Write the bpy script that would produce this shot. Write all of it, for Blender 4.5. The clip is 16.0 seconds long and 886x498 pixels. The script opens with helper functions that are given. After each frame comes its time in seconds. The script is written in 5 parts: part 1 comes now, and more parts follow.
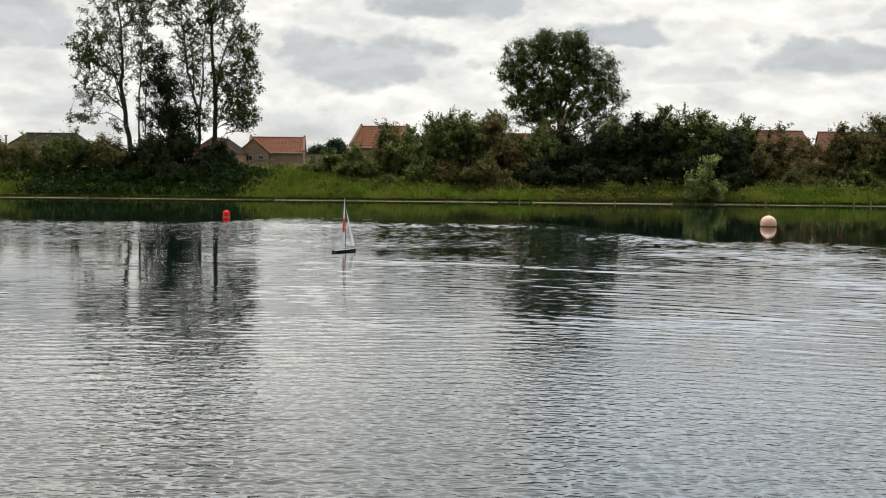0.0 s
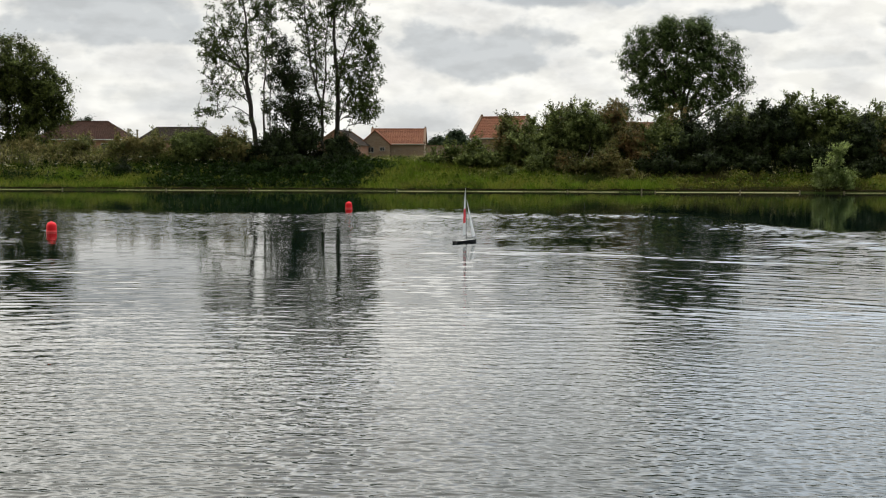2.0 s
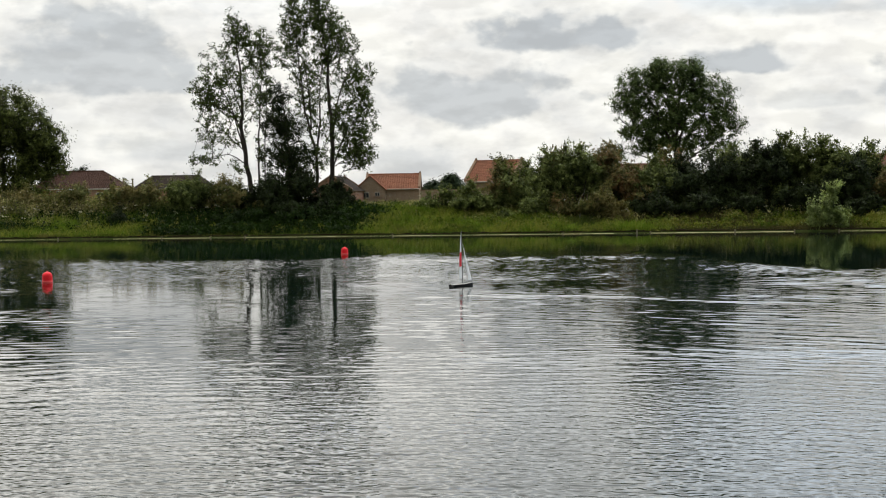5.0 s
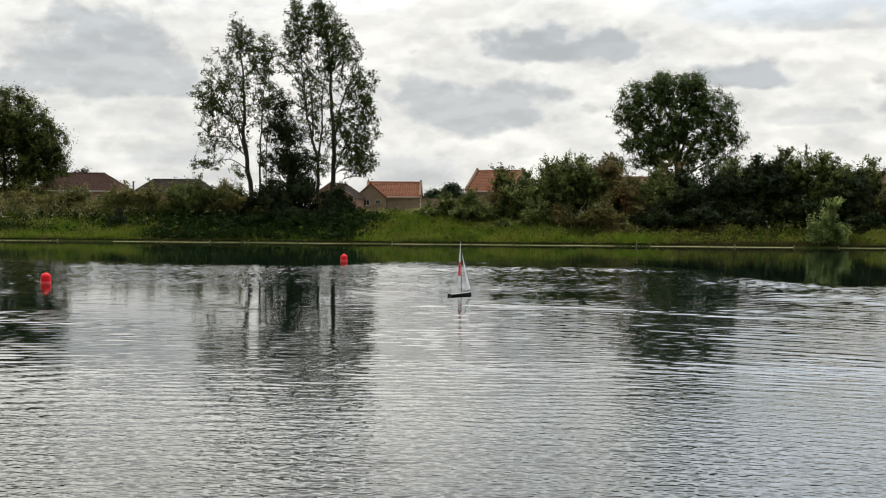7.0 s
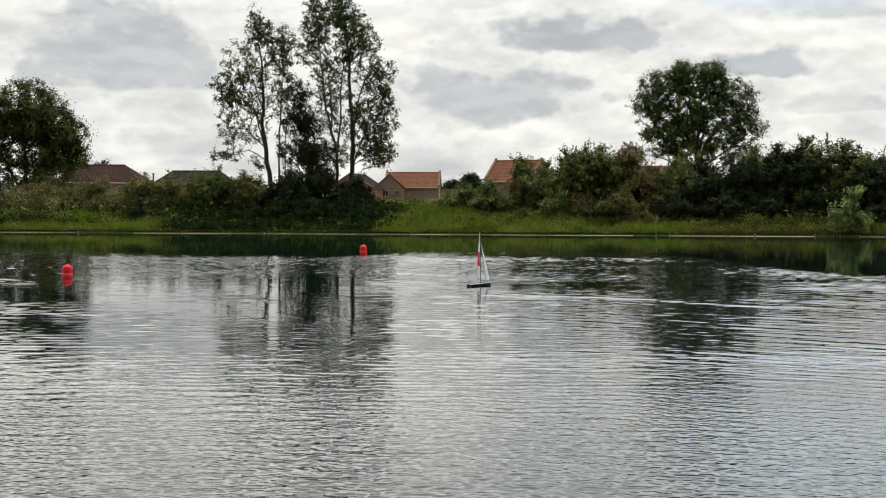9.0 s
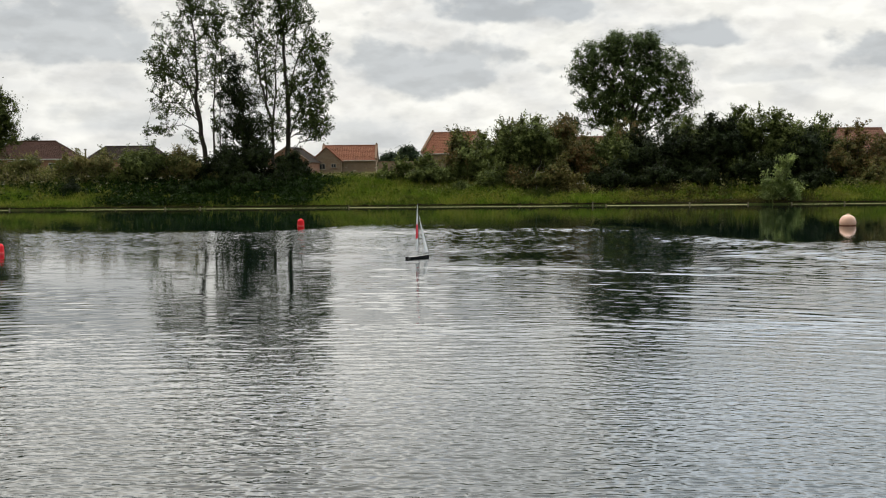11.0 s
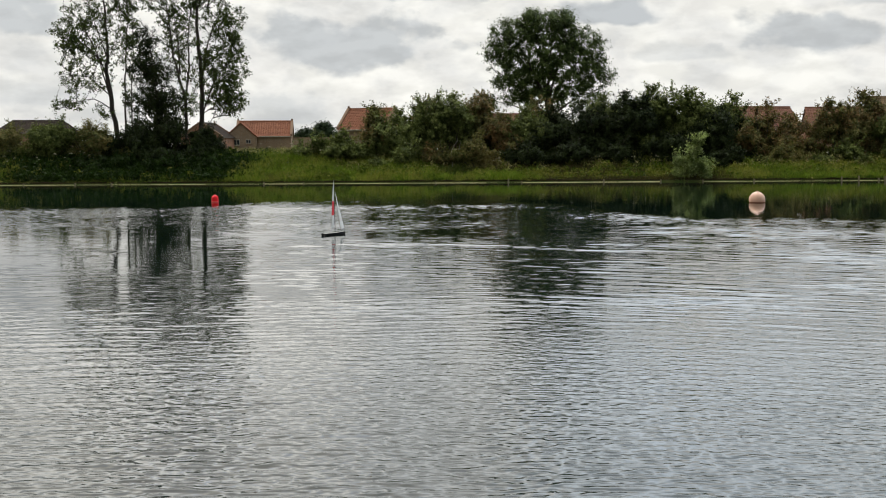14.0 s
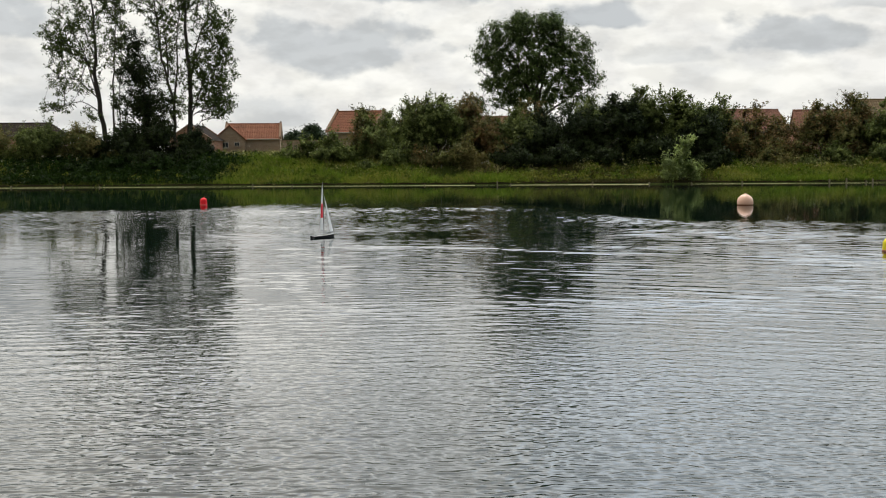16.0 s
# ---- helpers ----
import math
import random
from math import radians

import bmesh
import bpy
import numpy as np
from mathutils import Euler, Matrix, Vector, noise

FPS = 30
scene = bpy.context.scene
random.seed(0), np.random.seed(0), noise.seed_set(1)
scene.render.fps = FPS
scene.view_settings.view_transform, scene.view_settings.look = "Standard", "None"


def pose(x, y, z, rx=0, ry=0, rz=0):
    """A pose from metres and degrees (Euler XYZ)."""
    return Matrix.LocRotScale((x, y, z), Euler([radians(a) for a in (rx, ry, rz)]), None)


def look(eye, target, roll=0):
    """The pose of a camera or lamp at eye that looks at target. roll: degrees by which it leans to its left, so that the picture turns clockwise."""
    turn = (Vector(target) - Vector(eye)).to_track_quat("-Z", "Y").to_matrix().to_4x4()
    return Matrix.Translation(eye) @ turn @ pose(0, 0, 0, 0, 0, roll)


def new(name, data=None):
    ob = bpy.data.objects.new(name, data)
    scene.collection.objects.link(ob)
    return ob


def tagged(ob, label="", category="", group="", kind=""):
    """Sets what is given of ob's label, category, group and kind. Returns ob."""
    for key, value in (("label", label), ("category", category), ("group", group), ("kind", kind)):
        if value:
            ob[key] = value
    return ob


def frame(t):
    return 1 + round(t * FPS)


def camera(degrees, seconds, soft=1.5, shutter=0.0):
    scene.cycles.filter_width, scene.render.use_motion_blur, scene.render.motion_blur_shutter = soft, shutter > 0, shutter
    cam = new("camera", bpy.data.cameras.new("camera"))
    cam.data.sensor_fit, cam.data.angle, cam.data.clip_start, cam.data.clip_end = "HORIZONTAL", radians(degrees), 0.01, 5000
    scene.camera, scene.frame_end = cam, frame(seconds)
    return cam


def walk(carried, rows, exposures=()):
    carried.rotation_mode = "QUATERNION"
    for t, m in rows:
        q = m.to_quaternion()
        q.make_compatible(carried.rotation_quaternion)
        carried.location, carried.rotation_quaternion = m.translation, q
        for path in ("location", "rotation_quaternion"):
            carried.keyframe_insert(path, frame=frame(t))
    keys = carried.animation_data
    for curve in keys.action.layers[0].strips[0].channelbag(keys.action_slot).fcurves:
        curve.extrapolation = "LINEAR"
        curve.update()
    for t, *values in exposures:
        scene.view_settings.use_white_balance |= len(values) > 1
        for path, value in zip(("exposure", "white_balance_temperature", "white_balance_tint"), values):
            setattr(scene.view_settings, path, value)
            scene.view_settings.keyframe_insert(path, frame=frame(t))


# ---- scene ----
cam = camera(40.0, 16.0, 1.15)
EYE = (0.0, 0.0, 2.45)
PATH = [
    (0.0, pose(*EYE, 86.25, -0.60, -0.00)),
    (0.5, pose(*EYE, 86.54, -1.03, 2.07)),
    (1.0, pose(*EYE, 86.47, -0.80, 2.95)),
    (1.5, pose(*EYE, 86.06, -0.06, 5.00)),
    (2.0, pose(*EYE, 85.77, -0.10, 5.65)),
    (2.5, pose(*EYE, 85.97, 0.01, 5.84)),
    (3.0, pose(*EYE, 85.84, 0.25, 6.04)),
    (3.5, pose(*EYE, 86.82, -0.76, 6.35)),
    (4.0, pose(*EYE, 87.10, -0.44, 5.69)),
    (4.5, pose(*EYE, 87.48, -0.40, 5.74)),
    (5.0, pose(*EYE, 87.84, 0.78, 5.42)),
    (5.2, pose(*EYE, 88.09, 0.92, 5.38)),
    (7.5, pose(*EYE, 88.42, -0.60, 5.47)),
    (8.0, pose(*EYE, 88.82, -0.22, 6.11)),
    (8.2, pose(*EYE, 88.52, -0.20, 6.40)),
    (10.3, pose(*EYE, 87.24, 0.35, 5.03)),
    (10.5, pose(*EYE, 86.92, 0.45, 4.16)),
    (11.0, pose(*EYE, 86.50, 0.55, 3.38)),
    (11.5, pose(*EYE, 86.76, 0.67, 1.31)),
    (12.0, pose(*EYE, 86.63, 0.88, 0.07)),
    (12.5, pose(*EYE, 86.30, 1.12, 0.10)),
    (13.0, pose(*EYE, 86.28, 0.72, 0.43)),
    (13.5, pose(*EYE, 85.92, 0.33, 0.40)),
    (14.0, pose(*EYE, 85.37, 0.31, -0.55)),
    (14.5, pose(*EYE, 85.46, 0.66, -0.19)),
    (15.0, pose(*EYE, 85.00, 0.89, -0.49)),
    (15.5, pose(*EYE, 85.20, 0.55, -0.80)),
    (16.0, pose(*EYE, 85.49, 0.32, -1.07)),
]
EXPOSURES = ((0.0, 0.05), (5.0, 0.04), (8.0, 0.0), (10.5, 0.02), (12.5, -0.02), (16.0, 0.0))
walk(cam, PATH, EXPOSURES)

# ---------------------------------------------------------------- light
SUN_AZ, SUN_EL = -5.0, 64.0          # degrees east of north (north is +y), and above the horizon


def make_world():
    w = bpy.data.worlds.new("cloudy_sky")
    scene.world = w
    w.use_nodes = True
    nt = w.node_tree
    nodes, links = nt.nodes, nt.links

    def put(socket, v):
        if hasattr(v, "is_linked"):
            links.new(v, socket)
        else:
            socket.default_value = v

    def mth(op, a, b=None, c=None, clamp=False):
        n = nodes.new("ShaderNodeMath")
        n.operation, n.use_clamp = op, clamp
        for i, v in enumerate((a, b, c)):
            if v is not None:
                put(n.inputs[i], v)
        return n.outputs[0]

    def ramp(v, lo, hi, out_lo=0.0, out_hi=1.0):
        n = nodes.new("ShaderNodeMapRange")
        n.interpolation_type = "SMOOTHSTEP"
        for i, x in enumerate((v, lo, hi, out_lo, out_hi)):
            put(n.inputs[i], x)
        return n.outputs[0]

    def blend(f, a, b, mode="MIX"):
        n = nodes.new("ShaderNodeMix")
        n.data_type, n.blend_type = "RGBA", mode
        put(n.inputs[0], f)
        put(n.inputs[6], a)
        put(n.inputs[7], b)
        return n.outputs[2]

    def clouds(vec, scale, detail, rough=0.55):
        n = nodes.new("ShaderNodeTexNoise")
        n.inputs["Scale"].default_value, n.inputs["Detail"].default_value = scale, detail
        n.inputs["Roughness"].default_value = rough
        links.new(vec, n.inputs["Vector"])
        return n.outputs["Fac"]

    co = nodes.new("ShaderNodeTexCoord")
    sep = nodes.new("ShaderNodeSeparateXYZ")
    links.new(co.outputs["Generated"], sep.inputs[0])
    x, y, z = sep.outputs
    zc = mth("MAXIMUM", z, 0.0)
    az = mth("MULTIPLY", mth("ARCTAN2", x, y), 57.2958)
    el = mth("MULTIPLY", mth("ARCSINE", mth("MINIMUM", zc, 1.0)), 57.2958)

    # cloud deck seen from below, drawn out towards the horizon
    h = mth("ADD", zc, 0.3)
    deck = nodes.new("ShaderNodeCombineXYZ")
    links.new(mth("DIVIDE", x, h), deck.inputs[0])
    links.new(mth("DIVIDE", y, h), deck.inputs[1])
    flat = nodes.new("ShaderNodeCombineXYZ")
    links.new(mth("MULTIPLY", az, 0.09), flat.inputs[0])
    links.new(mth("MULTIPLY", el, 0.26), flat.inputs[1])
    n_big = clouds(deck.outputs[0], 2.2, 6)
    n_mass = clouds(flat.outputs[0], 0.75, 3, 0.5)
    billow = nodes.new("ShaderNodeCombineXYZ")
    links.new(mth("MULTIPLY", az, 0.18), billow.inputs[0])
    links.new(mth("MULTIPLY", el, 0.26), billow.inputs[1])
    n_fine = clouds(billow.outputs[0], 1.5, 4, 0.46)
    n_puff = clouds(billow.outputs[0], 3.8, 4, 0.5)
    heap = nodes.new("ShaderNodeCombineXYZ")
    links.new(mth("MULTIPLY", az, 0.13), heap.inputs[0])
    links.new(mth("MULTIPLY", el, 0.30), heap.inputs[1])
    lower = nodes.new("ShaderNodeCombineXYZ")
    links.new(mth("MULTIPLY", az, 0.13), lower.inputs[0])
    links.new(mth("MULTIPLY", mth("ADD", el, 0.45), 0.30), lower.inputs[1])
    relief = mth("SUBTRACT", clouds(heap.outputs[0], 2.6, 5, 0.52), clouds(lower.outputs[0], 2.6, 5, 0.52))

    sky = nodes.new("ShaderNodeTexSky")
    sky.sky_type, sky.sun_disc = "NISHITA", False
    sky.sun_elevation, sky.sun_rotation = radians(SUN_EL), radians(SUN_AZ)

    # a broken deck, brighter overhead than at the horizon
    white = blend(ramp(n_fine, 0.42, 0.60), (10.2, 10.1, 9.5, 1), (9.25, 9.15, 8.75, 1))
    grey = (5.5, 5.8, 6.0, 1)
    base = blend(mth("MULTIPLY", mth("MULTIPLY", ramp(n_big, 0.44, 0.62), ramp(el, 14.0, 30.0)), 0.6), white, grey)
    base = blend(mth("MULTIPLY", mth("MULTIPLY", ramp(n_mass, 0.42, 0.62), ramp(n_fine, 0.30, 0.60)), 0.3), base, grey)
    base = blend(mth("MULTIPLY", mth("MULTIPLY", ramp(n_puff, 0.47, 0.60), ramp(n_fine, 0.42, 0.58)), 0.18), base, grey)
    # the larger cumulus with level undersides: azimuth, elevation, half width, half height, depth of grey
    for a, e, ww, hh, k in ((-21.0, 7.3, 5.3, 3.5, 0.85), (-23.5, 7.6, 6.5, 1.0, 0.4), (-4.3, 5.5, 5.3, 2.5, 0.85), (0.2, 7.9, 5.7, 1.45, 1.0),
                            (8.3, 6.4, 2.9, 1.0, 0.95), (17.8, 5.2, 5.0, 1.3, 0.85), (13.5, 8.6, 4.0, 0.8, 0.5), (-6.4, 2.05, 3.0, 1.35, 0.55), (-18.0, 2.75, 3.0, 1.15, 0.45),
                            (11.6, 4.5, 2.6, 0.7, 0.4), (21.0, 6.8, 4.0, 0.9, 0.6), (1.0, 20.0, 8.0, 10.0, 0.6)):
        u = mth("DIVIDE", mth("SUBTRACT", az, a), ww)
        v = mth("DIVIDE", mth("SUBTRACT", el, e - hh * 0.35), hh)
        v = mth("ADD", mth("MAXIMUM", v, 0.0), mth("MULTIPLY", mth("MINIMUM", v, 0.0), 2.6))
        r = mth("SQRT", mth("ADD", mth("MULTIPLY", u, u), mth("MULTIPLY", v, v)))
        r = mth("ADD", r, mth("MULTIPLY", mth("SUBTRACT", n_fine, 0.5), 2.6))
        r = mth("ADD", r, mth("MULTIPLY", mth("SUBTRACT", n_puff, 0.5), 1.6))
        base = blend(ramp(r, 1.08, 0.42, 0.0, k), base, grey)
    # thin places let the blue through
    blue = blend(1.0, sky.outputs[0], (1.5, 1.5, 1.5, 1), "MULTIPLY")
    base = blend(mth("MULTIPLY", mth("MULTIPLY", ramp(n_big, 0.50, 0.36), ramp(el, 7.0, 16.0)), 0.5), base, blue)
    cool = mth("MULTIPLY", mth("MULTIPLY", ramp(az, 0.0, 16.0), ramp(el, 9.0, 20.0)), 0.2)
    base = blend(cool, base, blend(1.0, base, (0.86, 1.0, 1.22, 1), "MULTIPLY"))
    base = blend(mth("MULTIPLY", ramp(az, 1.0, -8.0), ramp(el, 10.0, 24.0)), base, blend(1.0, base, (1.035, 1.0, 0.955, 1), "MULTIPLY"))
    # and a clear pale patch high on the one side
    gap = mth("MULTIPLY", mth("MULTIPLY", ramp(az, 2.0, 9.0), ramp(el, 8.0, 9.2)), ramp(n_fine, 0.64, 0.52))
    base = blend(mth("MULTIPLY", gap, 0.75), base, (7.2, 8.1, 8.9, 1))
    # glow where the sun stands behind the cloud
    sx, sy, sz = (math.sin(radians(SUN_AZ)) * math.cos(radians(SUN_EL)), math.cos(radians(SUN_AZ)) * math.cos(radians(SUN_EL)), math.sin(radians(SUN_EL)))
    dot = mth("ADD", mth("ADD", mth("MULTIPLY", x, sx), mth("MULTIPLY", y, sy)), mth("MULTIPLY", z, sz))
    lift = mth("ADD", ramp(dot, -0.75, 0.55, 0.2, 0.95), mth("MULTIPLY", ramp(dot, 0.75, 1.0), 0.6))
    lift = mth("ADD", lift, mth("MULTIPLY", mth("ADD", mth("ADD", ramp(z, 0.15, 0.26, 0.0, 1.7), ramp(z, 0.32, 0.5, 0.0, -0.55)), ramp(z, 0.6, 0.95, 0.0, 0.9)), ramp(y, -0.2, 0.3)))
    lift = mth("MULTIPLY", lift, mth("ADD", 1.0, mth("MAXIMUM", mth("MINIMUM", mth("MULTIPLY", relief, 0.7), 0.06), -0.08)))
    tone = nodes.new("ShaderNodeVectorMath")
    tone.operation = "SCALE"
    links.new(base, tone.inputs[0])
    links.new(lift, tone.inputs[3])
    bg = nodes["Background"]
    links.new(tone.outputs[0], bg.inputs["Color"])
    bg.inputs["Strength"].default_value = 0.1


make_world()
sun_data = bpy.data.lights.new("sun", "SUN")
sun_data.energy, sun_data.angle, sun_data.color = 1.5, radians(25), (1.0, 0.96, 0.9)
sun = new("sun", sun_data)
sun.matrix_world = look((60 * math.sin(radians(SUN_AZ)), 60 * math.cos(radians(SUN_AZ)), 70), (60 * math.sin(radians(SUN_AZ)) - math.sin(radians(SUN_AZ)) * math.cos(radians(SUN_EL)), 60 * math.cos(radians(SUN_AZ)) - math.cos(radians(SUN_AZ)) * math.cos(radians(SUN_EL)), 70 - math.sin(radians(SUN_EL))))


# ---------------------------------------------------------------- materials
class Mat:
    """A Principled material with a few helpers to lay noise into it."""

    def __init__(self, name, colour, rough=0.8, metal=0.0):
        self.m = bpy.data.materials.new(name)
        self.m.use_nodes = True
        self.nt = self.m.node_tree
        self.b = self.nt.nodes["Principled BSDF"]
        self.b.inputs["Base Color"].default_value = (*colour, 1)
        self.b.inputs["Roughness"].default_value = rough
        self.b.inputs["Metallic"].default_value = metal
        self.b.inputs["Specular IOR Level"].default_value = 0.5 if rough < 0.5 else 0.12
        self.colour = (*colour, 1)
        self.geo = None

    def node(self, kind, **inputs):
        n = self.nt.nodes.new(kind)
        for k, v in inputs.items():
            self.put(n.inputs[k.replace("_", " ")], v)
        return n

    def put(self, socket, v):
        if hasattr(v, "is_linked"):
            self.nt.links.new(v, socket)
        else:
            socket.default_value = v

    def math(self, op, a, b=0.0):
        n = self.nt.nodes.new("ShaderNodeMath")
        n.operation = op
        self.put(n.inputs[0], a)
        self.put(n.inputs[1], b)
        return n.outputs[0]

    def span(self, v, lo, hi, a=0.0, b=1.0):
        n = self.nt.nodes.new("ShaderNodeMapRange")
        n.interpolation_type = "SMOOTHSTEP"
        for i, x in enumerate((v, lo, hi, a, b)):
            self.put(n.inputs[i], x)
        return n.outputs[0]

    def place(self, sx=1.0, sy=1.0, sz=1.0, turn=0.0, local=False):
        """The place of the point shaded, stretched: in the world, or in the object's own space."""
        src = self.node("ShaderNodeTexCoord").outputs["Object"] if local else self.node("ShaderNodeNewGeometry").outputs["Position"]
        mp = self.node("ShaderNodeMapping")
        self.nt.links.new(src, mp.inputs["Vector"])
        mp.inputs["Rotation"].default_value = (0, 0, radians(turn))
        mp.inputs["Scale"].default_value = (sx, sy, sz)
        return mp.outputs[0]

    def noise(self, vec, scale, detail=3.0, rough=0.55):
        n = self.node("ShaderNodeTexNoise")
        self.nt.links.new(vec, n.inputs["Vector"])
        n.inputs["Scale"].default_value, n.inputs["Detail"].default_value, n.inputs["Roughness"].default_value = scale, detail, rough
        return n.outputs["Fac"]

    def mix(self, f, a, b, mode="MIX"):
        n = self.nt.nodes.new("ShaderNodeMix")
        n.data_type, n.blend_type = "RGBA", mode
        self.put(n.inputs[0], f)
        self.put(n.inputs[6], a)
        self.put(n.inputs[7], b)
        return n.outputs[2]

    def base(self, v):
        self.put(self.b.inputs["Base Color"], v)
        return self

    def bump(self, height, distance, strength=1.0):
        n = self.node("ShaderNodeBump")
        self.put(n.inputs["Height"], height)
        self.put(n.inputs["Distance"], distance)
        n.inputs["Strength"].default_value = strength
        self.nt.links.new(n.outputs[0], self.b.inputs["Normal"])
        return self


def c4(r, g, b):
    return (r, g, b, 1)


def leaf_material(name, dark, light, warm=None, through_light=0.2):
    """Leaves: tone varies from leaf to leaf and from spray to spray; a part of the light comes through."""
    dark, light = [v * 0.86 for v in dark], [v * 0.86 for v in light]
    k = Mat(name, dark, 0.52)
    k.b.inputs["Specular IOR Level"].default_value = 0.04
    rnd = k.node("ShaderNodeNewGeometry").outputs["Random Per Island"]
    spray = k.noise(k.place(), 1.5, 3)
    both = k.math("ADD", k.math("MULTIPLY", rnd, 0.42), k.math("MULTIPLY", k.span(spray, 0.36, 0.64), 0.58))
    col = k.mix(k.math("POWER", both, 2.1), c4(*dark), c4(*[v * 1.2 for v in light]))
    if warm:
        col = k.mix(k.span(k.math("ADD", k.math("MULTIPLY", rnd, 0.35), k.noise(k.place(), 0.35, 2)), 0.55, 0.85), col, c4(*warm))
    k.base(col)
    t = k.node("ShaderNodeBsdfTranslucent")
    k.put(t.inputs["Color"], k.mix(0.5, col, c4(light[0] * 1.3, light[1] * 1.4, light[2] * 0.8)))
    mx = k.node("ShaderNodeMixShader")
    mx.inputs[0].default_value = through_light
    out = k.nt.nodes["Material Output"]
    k.nt.links.new(k.b.outputs[0], mx.inputs[1])
    k.nt.links.new(t.outputs[0], mx.inputs[2])
    k.nt.links.new(mx.outputs[0], out.inputs["Surface"])
    return k.m


def bark_material(name, a, b):
    k = Mat(name, a, 0.9)
    n = k.noise(k.place(6, 6, 1.2), 2.5, 5)
    k.base(k.mix(k.span(n, 0.35, 0.65), c4(*a), c4(*b)))
    k.bump(n, 0.02)
    return k.m


def plain(name, colour, rough=0.6, vary=0.15, scale=3.0, bump=0.0, metal=0.0):
    k = Mat(name, colour, rough, metal)
    n = k.noise(k.place(local=True), scale, 5)
    f = k.noise(k.place(local=True), scale * 9, 3)
    k.base(k.mix(k.math("ADD", k.math("MULTIPLY", n, 0.6), k.math("MULTIPLY", f, 0.4)), c4(*[v * (1 - vary) for v in colour]), c4(*[min(1, v * (1 + vary)) for v in colour])))
    k.put(k.b.inputs["Roughness"], k.span(n, 0.2, 0.8, rough * 0.85, min(1, rough * 1.15)))
    if bump:
        k.bump(f, bump)
    return k.m


def water_material():
    k = Mat("lake_water", (0.0025, 0.0075, 0.0055), 0.02)
    k.b.inputs["IOR"].default_value = 1.333
    pos = k.node("ShaderNodeNewGeometry").outputs["Position"]
    sep = k.node("ShaderNodeSeparateXYZ")
    k.nt.links.new(pos, sep.inputs[0])
    # capillary ripples too fine for the mesh
    fine = k.math("MULTIPLY", k.noise(k.place(11.0, 15.0, 1, 6), 1.0, 0, 0.5), k.math("MULTIPLY", k.span(sep.outputs[1], 9.5, 20.0, 1.0, 0.05), k.span(sep.outputs[1], 44.0, 58.0, 1.0, 0.0)))
    k.bump(fine, 0.0095)
    # in the lee of the bank only a faint, even trembling is left
    wn = k.node("ShaderNodeTexWhiteNoise")
    k.nt.links.new(pos, wn.inputs["Vector"])
    part_of = k.node("ShaderNodeSeparateColor")
    k.nt.links.new(wn.outputs["Color"], part_of.inputs[0])
    lean = k.node("ShaderNodeCombineXYZ")
    calm = k.span(sep.outputs[1], 46.0, 62.0, 0.0, 1.0)
    for i, slope in ((0, 0.004), (1, 0.008)):
        k.nt.links.new(k.math("MULTIPLY", k.math("MULTIPLY", k.math("SUBTRACT", part_of.outputs[i], 0.5), slope), calm), lean.inputs[i])
    tilt = k.node("ShaderNodeVectorMath")
    tilt.operation = "ADD"
    k.nt.links.new(k.b.inputs["Normal"].links[0].from_socket, tilt.inputs[0])
    k.nt.links.new(lean.outputs[0], tilt.inputs[1])
    k.nt.links.new(tilt.outputs[0], k.b.inputs["Normal"])
    return k.m


def ground_material():
    k = Mat("bank_soil_and_grass", (0.06, 0.09, 0.025), 0.95)
    n = k.noise(k.place(), 0.5, 4)
    f = k.noise(k.place(), 5.0, 4)
    col = k.mix(k.span(n, 0.35, 0.65), c4(0.032, 0.052, 0.012), c4(0.062, 0.066, 0.022))
    col = k.mix(k.span(f, 0.5, 0.75), col, c4(0.05, 0.042, 0.02))
    k.base(col)
    k.b.inputs["Specular IOR Level"].default_value = 0.0
    k.bump(f, 0.08)
    return k.m


def grass_material():
    k = Mat("long_grass", (0.08, 0.13, 0.03), 0.6)
    rnd = k.node("ShaderNodeNewGeometry").outputs["Random Per Island"]
    n = k.noise(k.place(), 0.28, 3)
    m = k.noise(k.place(), 1.3, 3)
    col = k.mix(rnd, c4(0.026, 0.054, 0.005), c4(0.080, 0.118, 0.014))
    col = k.mix(k.span(k.math("ADD", n, k.math("MULTIPLY", rnd, 0.12)), 0.52, 0.68), col, c4(0.15, 0.14, 0.030))
    col = k.mix(k.span(m, 0.55, 0.75, 0.0, 0.7), col, c4(0.028, 0.055, 0.009))
    sep = k.node("ShaderNodeSeparateXYZ")
    k.put(sep.inputs[0], k.node("ShaderNodeNewGeometry").outputs["Position"])
    # dry brown grass below the hedge, dimmed to hold the shade there as well
    dry_shaded = k.math("MULTIPLY", k.span(sep.outputs[0], 0.0, 5.0), k.span(sep.outputs[0], 25.0, 21.0))
    col = k.mix(k.math("MULTIPLY", dry_shaded, k.span(k.math("ADD", m, k.math("MULTIPLY", rnd, 0.3)), 0.4, 0.75, 0.35, 0.95)), col, c4(0.055, 0.043, 0.016))
    k.base(col)
    t = k.node("ShaderNodeBsdfTranslucent")
    k.put(t.inputs["Color"], col)
    mx = k.node("ShaderNodeMixShader")
    mx.inputs[0].default_value = 0.22
    k.nt.links.new(k.b.outputs[0], mx.inputs[1])
    k.nt.links.new(t.outputs[0], mx.inputs[2])
    k.nt.links.new(mx.outputs[0], k.nt.nodes["Material Output"].inputs["Surface"])
    return k.m


